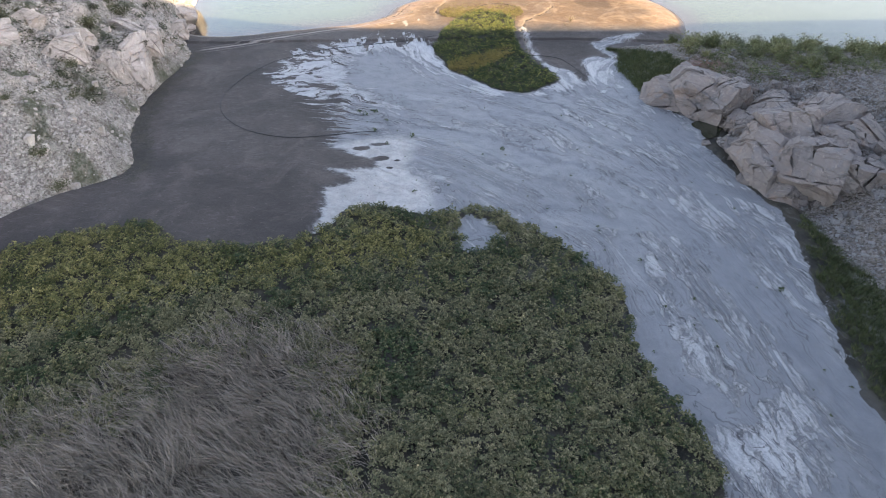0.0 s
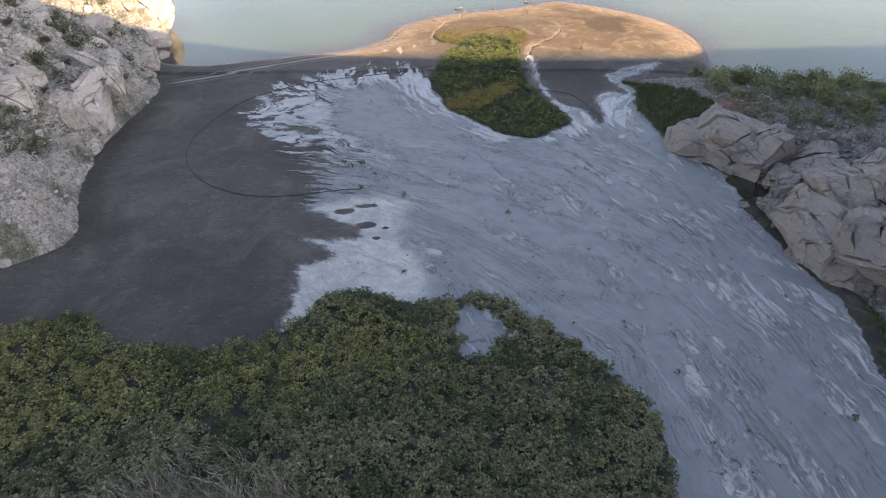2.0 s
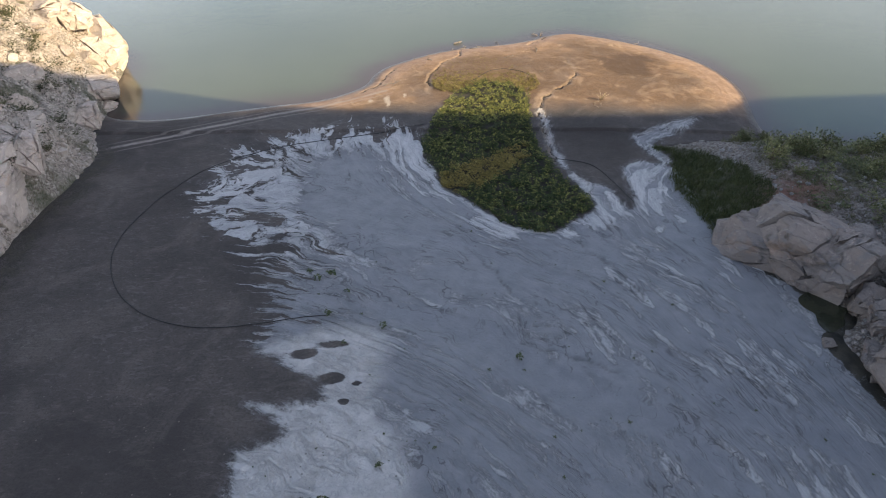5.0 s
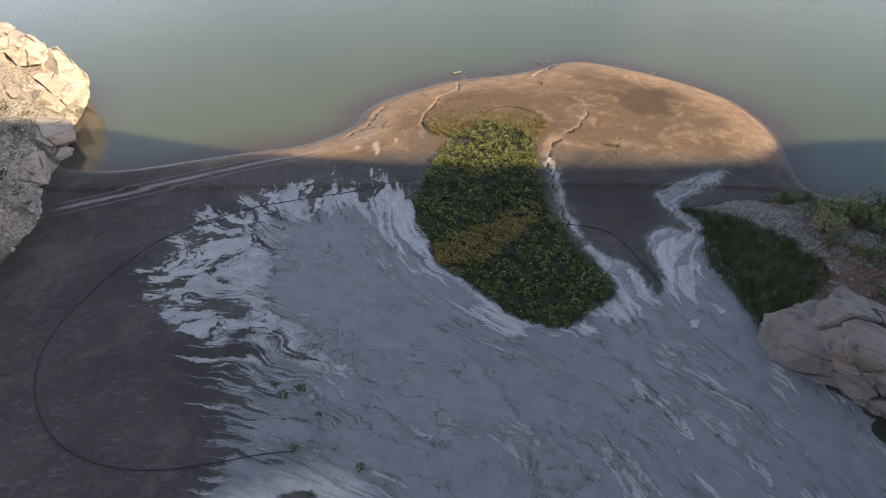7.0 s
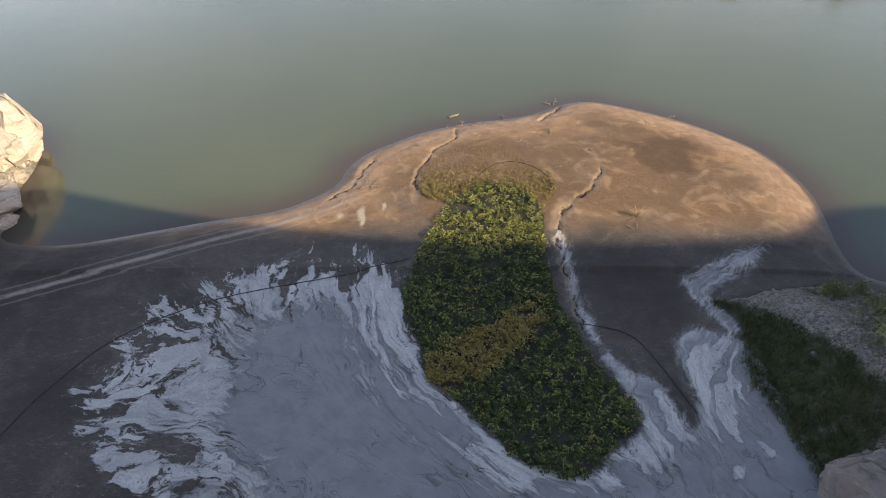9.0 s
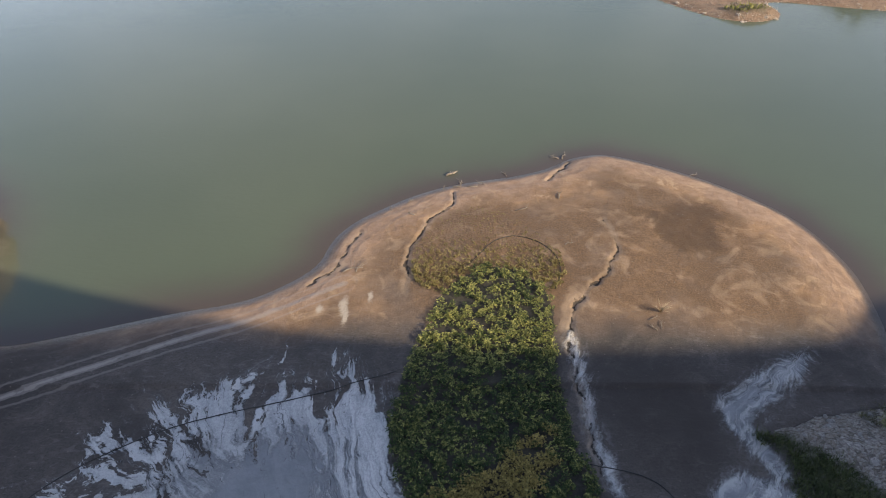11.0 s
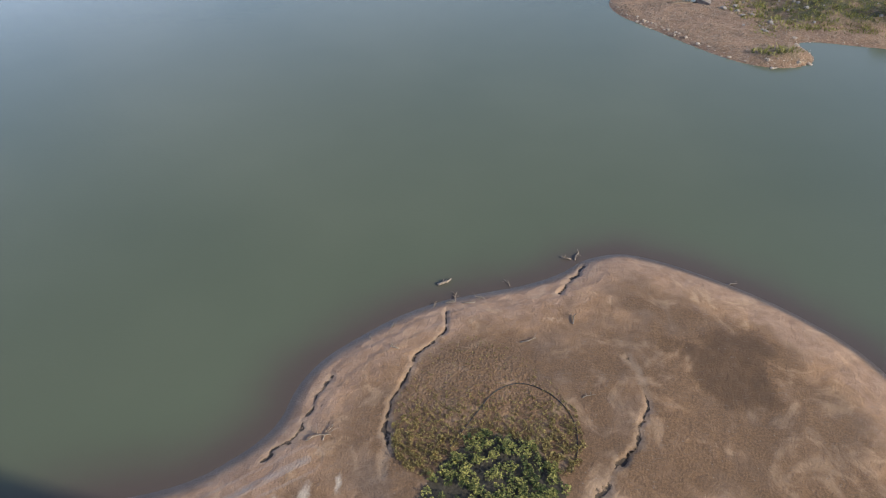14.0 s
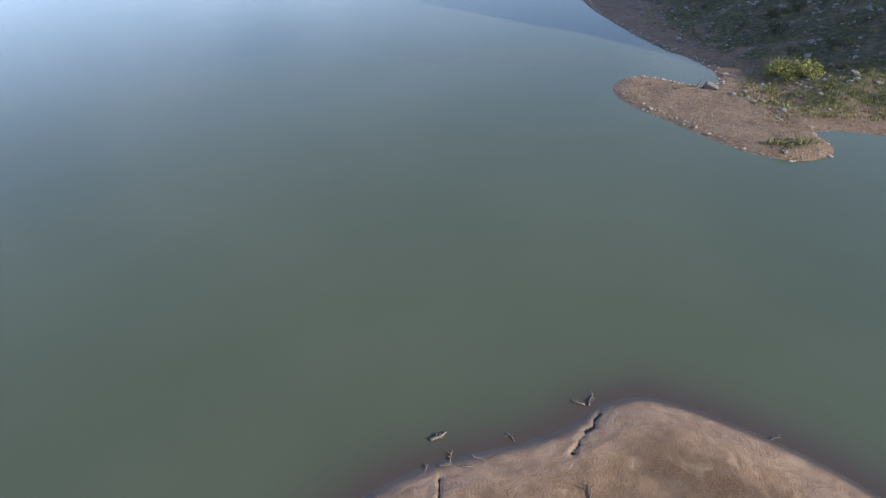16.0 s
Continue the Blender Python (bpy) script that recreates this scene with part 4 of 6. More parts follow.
def flow_ways():
    """How far each place lies along the mud's flow and across it, in metres, over the core."""
    cx, cy = np.meshgrid(core_x[::3], core_y[::3])
    along, across, total = np.zeros(cx.shape), np.zeros(cx.shape), np.zeros(cx.shape)
    for off, g in GUIDES:
        best, run, side, gone = np.full(cx.shape, 1e9), np.zeros(cx.shape), np.zeros(cx.shape), 0.0
        for (ax, ay), (bx, by) in zip(g[:-1], g[1:]):
            ex, ey = bx - ax, by - ay
            length = math.hypot(ex, ey)
            s = np.clip(((cx - ax) * ex + (cy - ay) * ey) / length ** 2, 0, 1)
            px, py = cx - ax - s * ex, cy - ay - s * ey
            d = np.hypot(px, py)
            near = d < best
            best = np.where(near, d, best)
            run = np.where(near, gone + s * length, run)
            side = np.where(near, np.sign(px * ey - py * ex) * d, side)
            gone += length
        w = 1 / (best ** 2 + 3.0) ** 1.5
        along, across, total = along + w * run, across + w * (off + side), total + w
    along, across = along / total, across / total
    along = along + 1.5 * fbm(cx, cy, 5, 70, 3)
    across = across + 0.9 * fbm(cx, cy, 7, 75, 2) + 0.35 * fbm(cx, cy, 2.4, 77, 3)

    def fine(a):
        a = np.stack([np.interp(core_x, core_x[::3], r) for r in a])
        return np.stack([np.interp(core_y, core_y[::3], c) for c in a.T]).T
    return fine(along), fine(across)


def spread_out(core, fill):
    out = np.full(X.shape, float(fill))
    k = len(far_out)
    out[k:k + core.shape[0], k:k + core.shape[1]] = core
    return out


along, across = (spread_out(a, 0.0) for a in flow_ways())
streak = 0.5 + 0.3 * fbm(along * 0.34, across * 0.92, 1.0, 30, 3)
flow = local(within, X, Y, FLOW, 9, -9)
thin = np.maximum(local(within, X, Y, WEDGE, 4, -9), 0.26 - local(away, X, Y, STRIP, 4, 9) - 0.8 * step(83, 87, Y))
frayed = 0.8 + 7.5 * step(2, -9, X) * step(54, 61, Y) + 4.0 * step(-2, -8, X) * step(50.5, 53, Y) * step(60, 56, Y)
wispy = step(-3, -8, X) * step(51, 53, Y) * step(64, 60, Y)
frayed = np.where(thin > flow, 0.8, frayed)
tongue = local(within, X, Y, TONGUE, 4, -9)
fan = step(1, -6, X) * step(55, 62, Y)
flow = np.where(flow > 0, flow * (1 - 0.72 * fan) + 2.5 * step(-1.0, 1.5, tongue) + 2.2 * fan * step(3.0, 0.8, np.abs(local(within, X, Y, SPIT_SHRUB, 7, -9))) * (Y < 78), flow)
flow = flow - 1.4 * step(77, 81, Y) * step(0, -3, X)
for bx, by, sx, sy in ((-5.6, 51.3, 1.7, 0.55), (-7.4, 50.5, 0.7, 0.35), (-5.4, 48.6, 0.65, 0.35), (-4.0, 48.2, 0.4, 0.25), (-3.4, 52.7, 0.8, 0.25), (-7.2, 53.2, 0.8, 0.25), (-4.6, 46.9, 0.3, 0.2)):
    flow -= 3.6 * np.exp(-((X - bx) / sx) ** 2 - ((Y - by) / sy) ** 2)
flow = np.maximum(flow, thin)
wet = np.zeros(X.shape)
for line, wide in zip(CHANNELS, (1.15, 0.8, 0.9, 0.8)):
    d = local(away, X, Y, line, 5, 9)
    wet = np.maximum(wet, step(1.3, 0.75, d / wide + 0.9 * fbm(X, Y, 3.0, 78, 3)))
wet = np.maximum(wet, 0.5 * step(-1.2, 2.0, tongue + 2.2 * fbm(X, Y, 3.5, 79, 4)))
d_shrub = np.abs(local(within, X, Y, SPIT_SHRUB, 7, -9))
white = np.clip(0.44 + 0.27 * fan * step(9, 1, np.abs(local(within, X, Y, FLOW, 9, -9))) + 0.38 * step(3.4, 0.5, d_shrub) * (Y > 62) + 0.10 * step(8, 16, X) * step(64, 54, Y)
                + 0.30 * fbm(X, Y, 5.5, 72, 4), 0.04, 0.95)
for lobe in LOBES:
    white = np.maximum(white, 0.85 * step(-0.4, 0.5, local(within, X, Y, lobe, 3, -9)))
pale = step(-0.7, 1.0, local(within, X, Y, PALE, 4, -9) + 0.8 * fbm(X, Y, 2.0, 65, 4))
thicket = local(within, X, Y, THICKET, 4, -9)
gap = local(within, X, Y, GAP, 3, -9)
spit_shrub = local(within, X, Y, SPIT_SHRUB, 4, -9)
sprout = local(within, X, Y, SPROUT, 4, -9)
veg_seam = np.maximum(step(-0.3, 0.5, np.minimum(thicket, -gap + 0.9 * fbm(X, Y, 1.1, 11)) + 0.5 * fbm(X, Y, 1.2, 12)), step(-0.2, 0.5, spit_shrub + 0.4 * fbm(X, Y, 1.0, 13)))
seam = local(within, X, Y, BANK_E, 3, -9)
# dark seam along the bank: wet debris, with its undercut's shade painted in
veg_seam = np.maximum(veg_seam, step(-0.6, -0.25, seam + 0.4 * fbm(X, Y, 1.2, 27)) * step(63, 60, Y) * (X > 15) * (0.62 + 0.38 * step(-0.3, 0.3, fbm(X, Y, 2.0, 66))))
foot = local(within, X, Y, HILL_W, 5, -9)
# wet mud at the hill foot goes darker too
veg_seam = np.maximum(veg_seam, 0.55 * step(-3.5, -0.4, foot + 1.2 * fbm(X, Y, 3, 64)) * step(40, 46, Y) * step(84, 76, Y))
# painted sunlight: tan begins at the shade's edge, then varies with shore and patches
sunlit_tan = step(83, 88, Y + 2 * fbm(X, Y, 6, 15)) * step(0.2, 1.2, land) * np.clip(0.62 + 0.5 * step(6.5, 2.5, land + 2.5 * fbm(X, Y, 5, 14)) + 0.6 * fbm(X, Y, 5, 16), 0, 1)
track = local(away, X, Y, TRACK, 4, 9)
sunlit_tan = np.clip(sunlit_tan, 0, 1)
lines = step(-33, -29, X) * step(-3.5, -6.5, X)
# painted shade: darkens the mud right of the spit shrubs, up to the sun's edge
shade_patch = np.clip(1.25 * np.exp(-((X - 15.6) / 4.0) ** 2 - ((Y - 77.5) / 5.2) ** 2) + 0.3 * fbm(X, Y, 3, 67), 0, 1) * step(86, 82, Y) * (X > 9)
spill = np.zeros(X.shape)
for bx, by, sx, sy in ((-7.0, 87.2, 0.35, 0.7), (-5.3, 87.6, 0.4, 1.1), (-5.0, 86.2, 0.3, 0.9), (-3.4, 88.4, 0.25, 0.8)):
    spill += 1.0 * np.exp(-((X - bx) / sx) ** 2 - ((Y - by) / sy) ** 2)
brown = np.clip(np.maximum(np.maximum(1.3 * step(-2.8, 1.8, local(within, X, Y, DARK_SAND, 7, -9) + 4 * fbm(X, Y, 4, 17)), 0.8 * step(-0.12, 0.22, fbm(X, Y, 5.5, 23, 5) + 0.20 * step(14, 20, X) + 0.06) * step(84, 87, Y) * step(3.0, 7, land + 2 * fbm(X, Y, 4, 22))),
                           0.8 * step(-1.8, 1.6, sprout + 1.2 * fbm(X, Y, 2, 19))), 0, 1.4)
gz = np.where(land > 0, 0.85 * (1 - np.exp(-land / 7)) + 0.10 * (1 - np.exp(-land / 0.35)), 0.16 * land)
gz = np.maximum(gz, -3.0)
dry_land = step(0.0, 1.5, land)
gz += dry_land * (0.10 * fbm(X, Y, 5, 20) + 0.035 * fbm(X, Y, 0.9, 21, 3))
gz += dry_land * 0.07 * step(-0.3, 0.5, flow) * (streak - 0.45) - 0.09 * wet
rill, crack = np.zeros(X.shape), np.full(X.shape, 9.0)
jag_x, jag_y = 0.55 * fbm(X, Y, 1.5, 24, 3) + 0.20 * fbm(X, Y, 0.5, 26, 2), 0.55 * fbm(X, Y, 1.5, 28, 3) + 0.20 * fbm(X, Y, 0.5, 29, 2)
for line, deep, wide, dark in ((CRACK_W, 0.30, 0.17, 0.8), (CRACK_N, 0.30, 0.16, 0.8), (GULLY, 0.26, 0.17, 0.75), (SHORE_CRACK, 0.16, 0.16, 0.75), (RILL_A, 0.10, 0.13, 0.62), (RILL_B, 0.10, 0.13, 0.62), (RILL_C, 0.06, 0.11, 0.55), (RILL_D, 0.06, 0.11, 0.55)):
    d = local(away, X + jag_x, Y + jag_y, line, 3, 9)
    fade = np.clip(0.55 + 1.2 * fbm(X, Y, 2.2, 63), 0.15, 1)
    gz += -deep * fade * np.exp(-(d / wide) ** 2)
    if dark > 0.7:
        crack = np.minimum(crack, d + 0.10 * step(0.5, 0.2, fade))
    else:
        rill = np.maximum(rill, np.exp(-(d / (wide * 0.8)) ** 2) * dark * fade)
for trail in ([(-26, 76), (-24.6, 73.3), (-23, 70.4), (-20, 66.5)], [(-19, 65.2), (-17, 63.2), (-15.2, 61.9), (-13, 58.5)], [(-6.2, 95.2), (-4.6, 93.6), (-4.4, 91.5)], [(-5.4, 95.6), (-3.2, 96.4), (-1.6, 97.6)]):
    path = rounded(trail, 2, False)
    run = np.concatenate([[0], np.cumsum(np.hypot(*np.diff(path, axis=0).T))])
    for k, t in enumerate(np.arange(0, run[-1], 0.42)):
        px, py = np.interp(t, run, path[:, 0]) + 0.10 * (-1) ** k, np.interp(t, run, path[:, 1])
        i, j = np.searchsorted(gx, [px - 0.5, px + 0.5]), np.searchsorted(gy, [py - 0.5, py + 0.5])
        box = np.s_[j[0]:j[1], i[0]:i[1]]
        dent = np.exp(-((X[box] - px) ** 2 + (Y[box] - py) ** 2) / 0.10 ** 2)
        gz[box] -= 0.07 * dent
        rill[box] = np.maximum(rill[box], 0.55 * dent)
for k, off in enumerate((0.9, 1.7, 2.6)):
    gz += 0.07 * step(-0.12, 0.12, land - off - 1.1 * fbm(X, Y, 4, 60 + k)) * (Y > 80)
gz += np.minimum(brown, 1) * step(0, 1, sprout) * 0.05 * fbm(X, Y, 0.5, 25, 2)
hill_cover = np.maximum(local(within, X, Y, HILL_W, 3, -9), local(within, X, Y, BANK_E, 3, -9))
gz -= 0.8 * step(0.8, 2.5, hill_cover)
ground = sheet("ground", gx, gy, gz, MUD, None, white=white, combed=step(2, 8, X) * step(60, 50, Y), line=lines, beside=track, spill=spill, shade_patch=shade_patch, crack=crack, rill=rill, flow=flow, frayed=frayed, along=along, across=across, wispy=wispy, fan=fan, wet=wet, pale=pale, veg_seam=veg_seam,
               tan=sunlit_tan, brown=brown, ripple=step(0, 1, sprout), shore=land)
tagged(ground, "brown mudflat with pale dried silt flows", "ground", kind="structure")


def height(x, y):
    """The ground's height at places in the core."""
    k = len(far_out)
    i = np.clip(np.round((np.asarray(x) - core_x[0]) / STEP).astype(int), 0, len(core_x) - 1) + k
    j = np.clip(np.round((np.asarray(y) - core_y[0]) / STEP).astype(int), 0, len(core_y) - 1) + k
    return gz[j, i]


# ---- water ----
wx = np.concatenate([-60 - np.cumsum(4 * 1.35 ** np.arange(22))[::-1], np.arange(-60, 70.1, 0.6), 70 + np.cumsum(4 * 1.35 ** np.arange(22))])
wy = np.concatenate([np.arange(70, 125.1, 0.6), 125 + np.cumsum(3 * 1.3 ** np.arange(25))])
WX, WY = np.meshgrid(wx, wy)
off_shore = -within(WX, WY, LAND)
water = sheet("water", wx, wy, np.zeros(WX.shape), WATER, off_shore > -6, shallow=np.exp(-np.maximum(off_shore, 0) / 3.6))
tagged(water, "calm murky green reservoir water", "water", kind="structure")


# ---- west hillside ----
def west_height(x, y):
    d = within(x, y, HILL_W)
    wob = d + 0.9 * fbm(x, y, 5, 80)
    z = 0.1 + 0.84 * np.maximum(wob, 0) - 0.012 * np.maximum(wob, 0) ** 1.6
    capez = step(80, 88, y)
    z += 1.3 * fbm(x, y, 6, 87, 3, True) * step(1.0, 4.0, d)
    z += capez * 2.3 * step(0.0, 1.3, wob)
    z += 2.2 * np.exp(-((x + 33.2) / 2.2) ** 2 - ((y - 67) / 3.6) ** 2) * step(0.1, 0.9, d)
    f1, f2, r = cells(x + 0.6 * fbm(x, y, 2, 81), y + 0.6 * fbm(x, y, 2, 82), 2.6, 3)
    e1, e2, q = cells(x + 0.2 * fbm(x, y, 0.8, 86), y, 0.85, 4)
    rocky = np.clip(0.45 + 1.1 * fbm(x, y, 9, 83) + 0.4 * capez + 0.7 * np.exp(-((x + 34) / 4) ** 2 - ((y - 68) / 6) ** 2), 0.06, 1)
    z += rocky * step(0.2, 2.0, d) * (1.1 * (r - 0.4) * np.clip((f2 - f1) / 0.45, 0, 1) + 0.55 * (q - 0.4) * np.clip((e2 - e1) / 0.2, 0, 1))
    z += step(0.1, 1, d) * (0.35 * fbm(x, y, 1.2, 84, 3, True) * rocky + 0.16 * fbm(x, y, 0.5, 85))
    return np.where(d < 0, 0.1 + 1.2 * d, z), d


hx = np.concatenate([-41 - np.cumsum(0.25 * 1.09 ** np.arange(46))[::-1], np.arange(-41, -25, 0.17)])
hy = np.concatenate([34 - np.cumsum(0.3 * 1.15 ** np.arange(24))[::-1], np.arange(34, 107, 0.17), 107 + np.cumsum(0.3 * 1.2 ** np.arange(16))])
HX, HY = np.meshgrid(hx, hy)
hz, hd = west_height(HX, HY)
west = sheet("hillside_west", hx, hy, hz, SCREE_W, hd > -0.7, False, green=0.8 * step(0.2, 0.6, fbm(HX, HY, 4, 88) + 0.35 * np.exp(-(hd / 2.0) ** 2) + 0.2 * step(2, 6, hd)), red=np.zeros(HX.shape))
tagged(west, "pale rocky hillside with scree and ledges", "hillside", kind="structure")


# ---- east bank ----
def east_height(x, y):
    d = within(x, y, BANK_E)
    wob = np.maximum(d + 0.5 * fbm(x, y, 4, 90), 0)
    flat = 0.1 + 4.0 * (1 - np.exp(-0.14 * wob)) + 0.02 * wob
    crag = 0.1 + 3.3 * (1 - np.exp(-0.34 * wob)) + 0.02 * wob
    low = 0.1 + 0.16 * np.minimum(wob, 4.2) + 0.62 * np.maximum(wob - 4.2, 0) - 0.008 * np.maximum(wob - 4.2, 0) ** 2
    up, down = step(61, 66, y + 0.35 * (x - 24)), step(44, 40, y)
    z = flat * up + crag * (1 - up) * (1 - down) + low * down
    rocky = np.clip((1 - up) * (1 - down) + 0.25 + 0.3 * fbm(x, y, 5, 91), 0.1, 1)
    f1, f2, r = cells(x + 0.5 * fbm(x, y, 2, 92), y + 0.5 * fbm(x, y, 2, 93), 1.9, 6)
    e1, e2, q = cells(x, y, 0.8, 7)
    z += rocky * step(0.2, 1.5, d) * (1.2 * (r - 0.5) * np.clip((f2 - f1) / 0.5, 0, 1) + 0.4 * (q - 0.5) * np.clip((e2 - e1) / 0.2, 0, 1))
    z += step(0.1, 1, d) * (0.16 * fbm(x, y, 1.0, 94, 3) + 0.05 * fbm(x, y, 0.4, 95))
    return np.where(d < 0, 0.1 + 1.2 * d, z), d


ex = np.concatenate([np.arange(19.5, 46, 0.17), 46 + np.cumsum(0.25 * 1.08 ** np.arange(42))])
ey = np.concatenate([18 - np.cumsum(0.3 * 1.2 ** np.arange(22))[::-1], np.arange(18, 81, 0.17)])
EX, EY = np.meshgrid(ex, ey)
ez, ed = east_height(EX, EY)
grass_e, grass_s = local(within, EX, EY, GRASS_E, 3, -9), local(within, EX, EY, GRASS_S, 3, -9)
east_green = np.maximum.reduce([step(-0.6, 0.8, grass_e + 0.8 * fbm(EX, EY, 2, 96)), step(-0.6, 0.8, grass_s + 0.8 * fbm(EX, EY, 2, 97)),
                                0.8 * step(-0.25, 0.4, fbm(EX, EY, 4, 98)) * step(63, 67, EY) * step(27, 31, EX)])
east_red = 1.3 * np.exp(-((EX - 28.2) / 2.6) ** 2 - ((EY - 65.5) / 2.0) ** 2)
east = sheet("bank_east", ex, ey, ez, SCREE_E, ed > -0.7, False, green=east_green, red=east_red)
tagged(east, "grey gravel bank with grass and rubble", "bank", kind="structure")


# ---- far shore ----
FAR = rounded([(31.4, 184.4), (31.7, 177.1), (34.9, 171.6), (39.3, 163.2), (41.8, 158.9), (44.9, 154.9), (48.5, 152.9), (52.3, 153), (55.8, 155.4),
               (56.3, 159.3), (55.6, 162.5), (59, 163.4), (66, 160.5), (90, 153), (140, 140), (320, 120), (320, 420), (34, 420), (38, 300), (39.7, 260.7),
               (40.8, 242.5), (44.4, 221.7), (47.8, 207.2), (51.5, 200.7), (52.7, 190), (49.4, 182.6), (45.9, 183.8), (40.6, 189.2), (35.8, 190.5)], 2)


def far_height(x, y):
    d = within(x, y, FAR)
    inland = np.minimum(x - 52, 1.2 * (x - 40) - 0.12 * (y - 185)) + 3 * fbm(x, y, 14, 110)
    z = 0.55 * (1 - np.exp(-np.maximum(d, 0) / 1.0)) + 0.26 * np.maximum(np.minimum(d - 5, inland - 6), 0)
    z += step(0, 2, d) * (0.25 * fbm(x, y, 5, 111) + 0.12 * fbm(x, y, 1.5, 112))
    z += 1.0 * np.exp(-((x - 51.5) / 3.6) ** 2 - ((y - 156.3) / 2.2) ** 2) * step(0, 1, d)
    z += step(12, 40, d) * 4 * fbm(x, y, 25, 113)
    return np.where(d < 0, 0.15 * d, z), d


fx = np.concatenate([np.arange(29, 75, 0.4), 75 + np.cumsum(0.5 * 1.05 ** np.arange(60))])
fy = np.concatenate([np.arange(148, 215, 0.4), 215 + np.cumsum(0.5 * 1.05 ** np.arange(60))])
FX, FY = np.meshgrid(fx, fy)
fz, fd = far_height(FX, FY)
# the first term darkens the slope further inland
far_green = np.clip(0.9 * step(9, 16, np.minimum(fd, FX - 46)) * step(-0.45, 0.05, fbm(FX, FY, 5, 116)) + step(-0.1, 0.4, fbm(FX, FY, 7, 115) + 0.2) * step(5, 9, np.minimum(fd, FX - 48)) + 0.9 * np.exp(-((FX - 50.5) / 3) ** 2 - ((FY - 156.5) / 1.8) ** 2), 0, 1)
far_shore = sheet("far_shore", fx, fy, fz, FAR_SOIL, fd > -1.2, green=far_green, red=np.zeros(FX.shape))
tagged(far_shore, "far brown shore with a low sandy point", "shore", kind="structure")


# ---- the ridge whose shadow lies over the valley ----
SHADE = [(-70, 89.3), (-52, 89.8), (-44, 91), (-36, 93.2), (-27, 90.2), (-18, 87.7), (-8.6, 85.4), (2, 84.2), (12, 84), (23, 84.6), (28, 85.3), (34, 89.3), (45, 90.2), (60, 91), (90, 93)]
SHADE_FAR = [(-6, 262), (11, 245), (23.7, 231.4), (34.3, 222.2), (40, 214), (48.7, 202.6), (52, 194), (56, 192), (60, 188), (65, 182), (72, 177), (85, 170), (130, 160)]


def ridge(line, reach, rows):
    """Crest: as far from each point of the shade's edge, towards the sun, as its height needs; a high slope lies behind it."""
    line = rounded(line, 1, False)
    dx, dy, top = SUN_TO.x * reach, SUN_TO.y * reach, reach * math.tan(SUN_UP)
    V, F = [], []
    for px, py in line:
        for back, tall in rows:
            V.append((px + dx, py + dy + back, top * tall - 3 if tall == 0 else top * tall))
    n = len(rows)
    for k in range(len(line) - 1):
        for j in range(n - 1):
            a = k * n + j
            F.append((a, a + n, a + n + 1, a + 1))
    return new("ridge", mesh_from("ridge", V, F, HILL_SOIL, True, green=np.zeros(len(V)), red=np.zeros(len(V))))


tagged(ridge(SHADE, 150.0, [(26, 0.0), (18, 0.28), (9, 0.72), (0, 1.0), (-20, 0.99), (-60, 1.05), (-140, 1.15), (-300, 1.1), (-420, 0.0)]),
       "high bare ridge that shades the valley", "ridge", kind="structure")
tagged(ridge(SHADE_FAR, 260.0, [(-26, 0.0), (-15, 0.4), (0, 1.0), (20, 0.99), (45, 0.9), (70, 0.0)]),
       "bare ridge that shades the far shore", "ridge", kind="structure")


# ---- plants in the mass ----
def scattered(n, box, seed):
    rs = np.random.RandomState(seed)
    return rs.uniform(box[0], box[1], n), rs.uniform(box[2], box[3], n), rs


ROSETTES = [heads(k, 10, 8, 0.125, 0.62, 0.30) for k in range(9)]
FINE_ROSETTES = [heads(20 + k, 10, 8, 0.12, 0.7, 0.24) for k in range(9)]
REEDS = [tussock(40 + k, 11, 1.1, 0.016, 0.7) for k in range(7)]
TUSSOCKS = [tussock(60 + k, 14, 0.55, 0.02, 0.1, 0.4) for k in range(6)]

x, y, rs = scattered(20500, (-42, 14, 11, 42), 7)
inside = np.minimum(within(x, y, THICKET) + 0.5 * fbm(x, y, 1.4, 12), -within(x, y, GAP) + 0.1 + 1.2 * fbm(x, y, 1.1, 11))
dryness = within(x, y, DRY) / 3 + 0.9 * fbm(x, y, 3.5, 121)
golden = within(x, y, GOLD) / 2 + 0.8 * fbm(x, y, 3, 122)
lush = fbm(x, y, 4.2, 145, 3)
bare = fbm(x, y, 2.6, 123) + 0.5 * fbm(x, y, 0.9, 124)
rim = np.exp(-np.maximum(inside, 0) / 1.6)
keep = (inside > 0) & (dryness < 0.45 + 0.5 * rs.rand(len(x))) & (bare > -0.8 + 0.25 * rs.rand(len(x))) & (rs.rand(len(x)) < 0.72)
tone = np.clip(0.57 + 0.38 * fbm(x, y, 4, 125) - 0.45 * step(0.12, 0.34, lush) + 0.16 * rs.randn(len(x)), 0, 1)
size = (0.52 + 0.50 * rs.rand(len(x)) + 0.2 * fbm(x, y, 2, 126)) * (1 - 0.35 * rim * rs.rand(len(x)))
spots = np.stack([x, y, height(x, y) - 0.03], 1)
grey_mix = fbm(x, y, 5, 127) + 0.25 * (y < 30) + 0.35 * rs.randn(len(x)) * 0.5
gold = keep & (golden > 0.0 + 0.55 * rs.randn(len(x)))
grey = keep & ~gold & (grey_mix > 0.10) & (rim < 0.75)
green = keep & ~gold & ~grey
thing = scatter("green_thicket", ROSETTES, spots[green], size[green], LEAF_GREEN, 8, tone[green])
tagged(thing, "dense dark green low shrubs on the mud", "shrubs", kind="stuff")
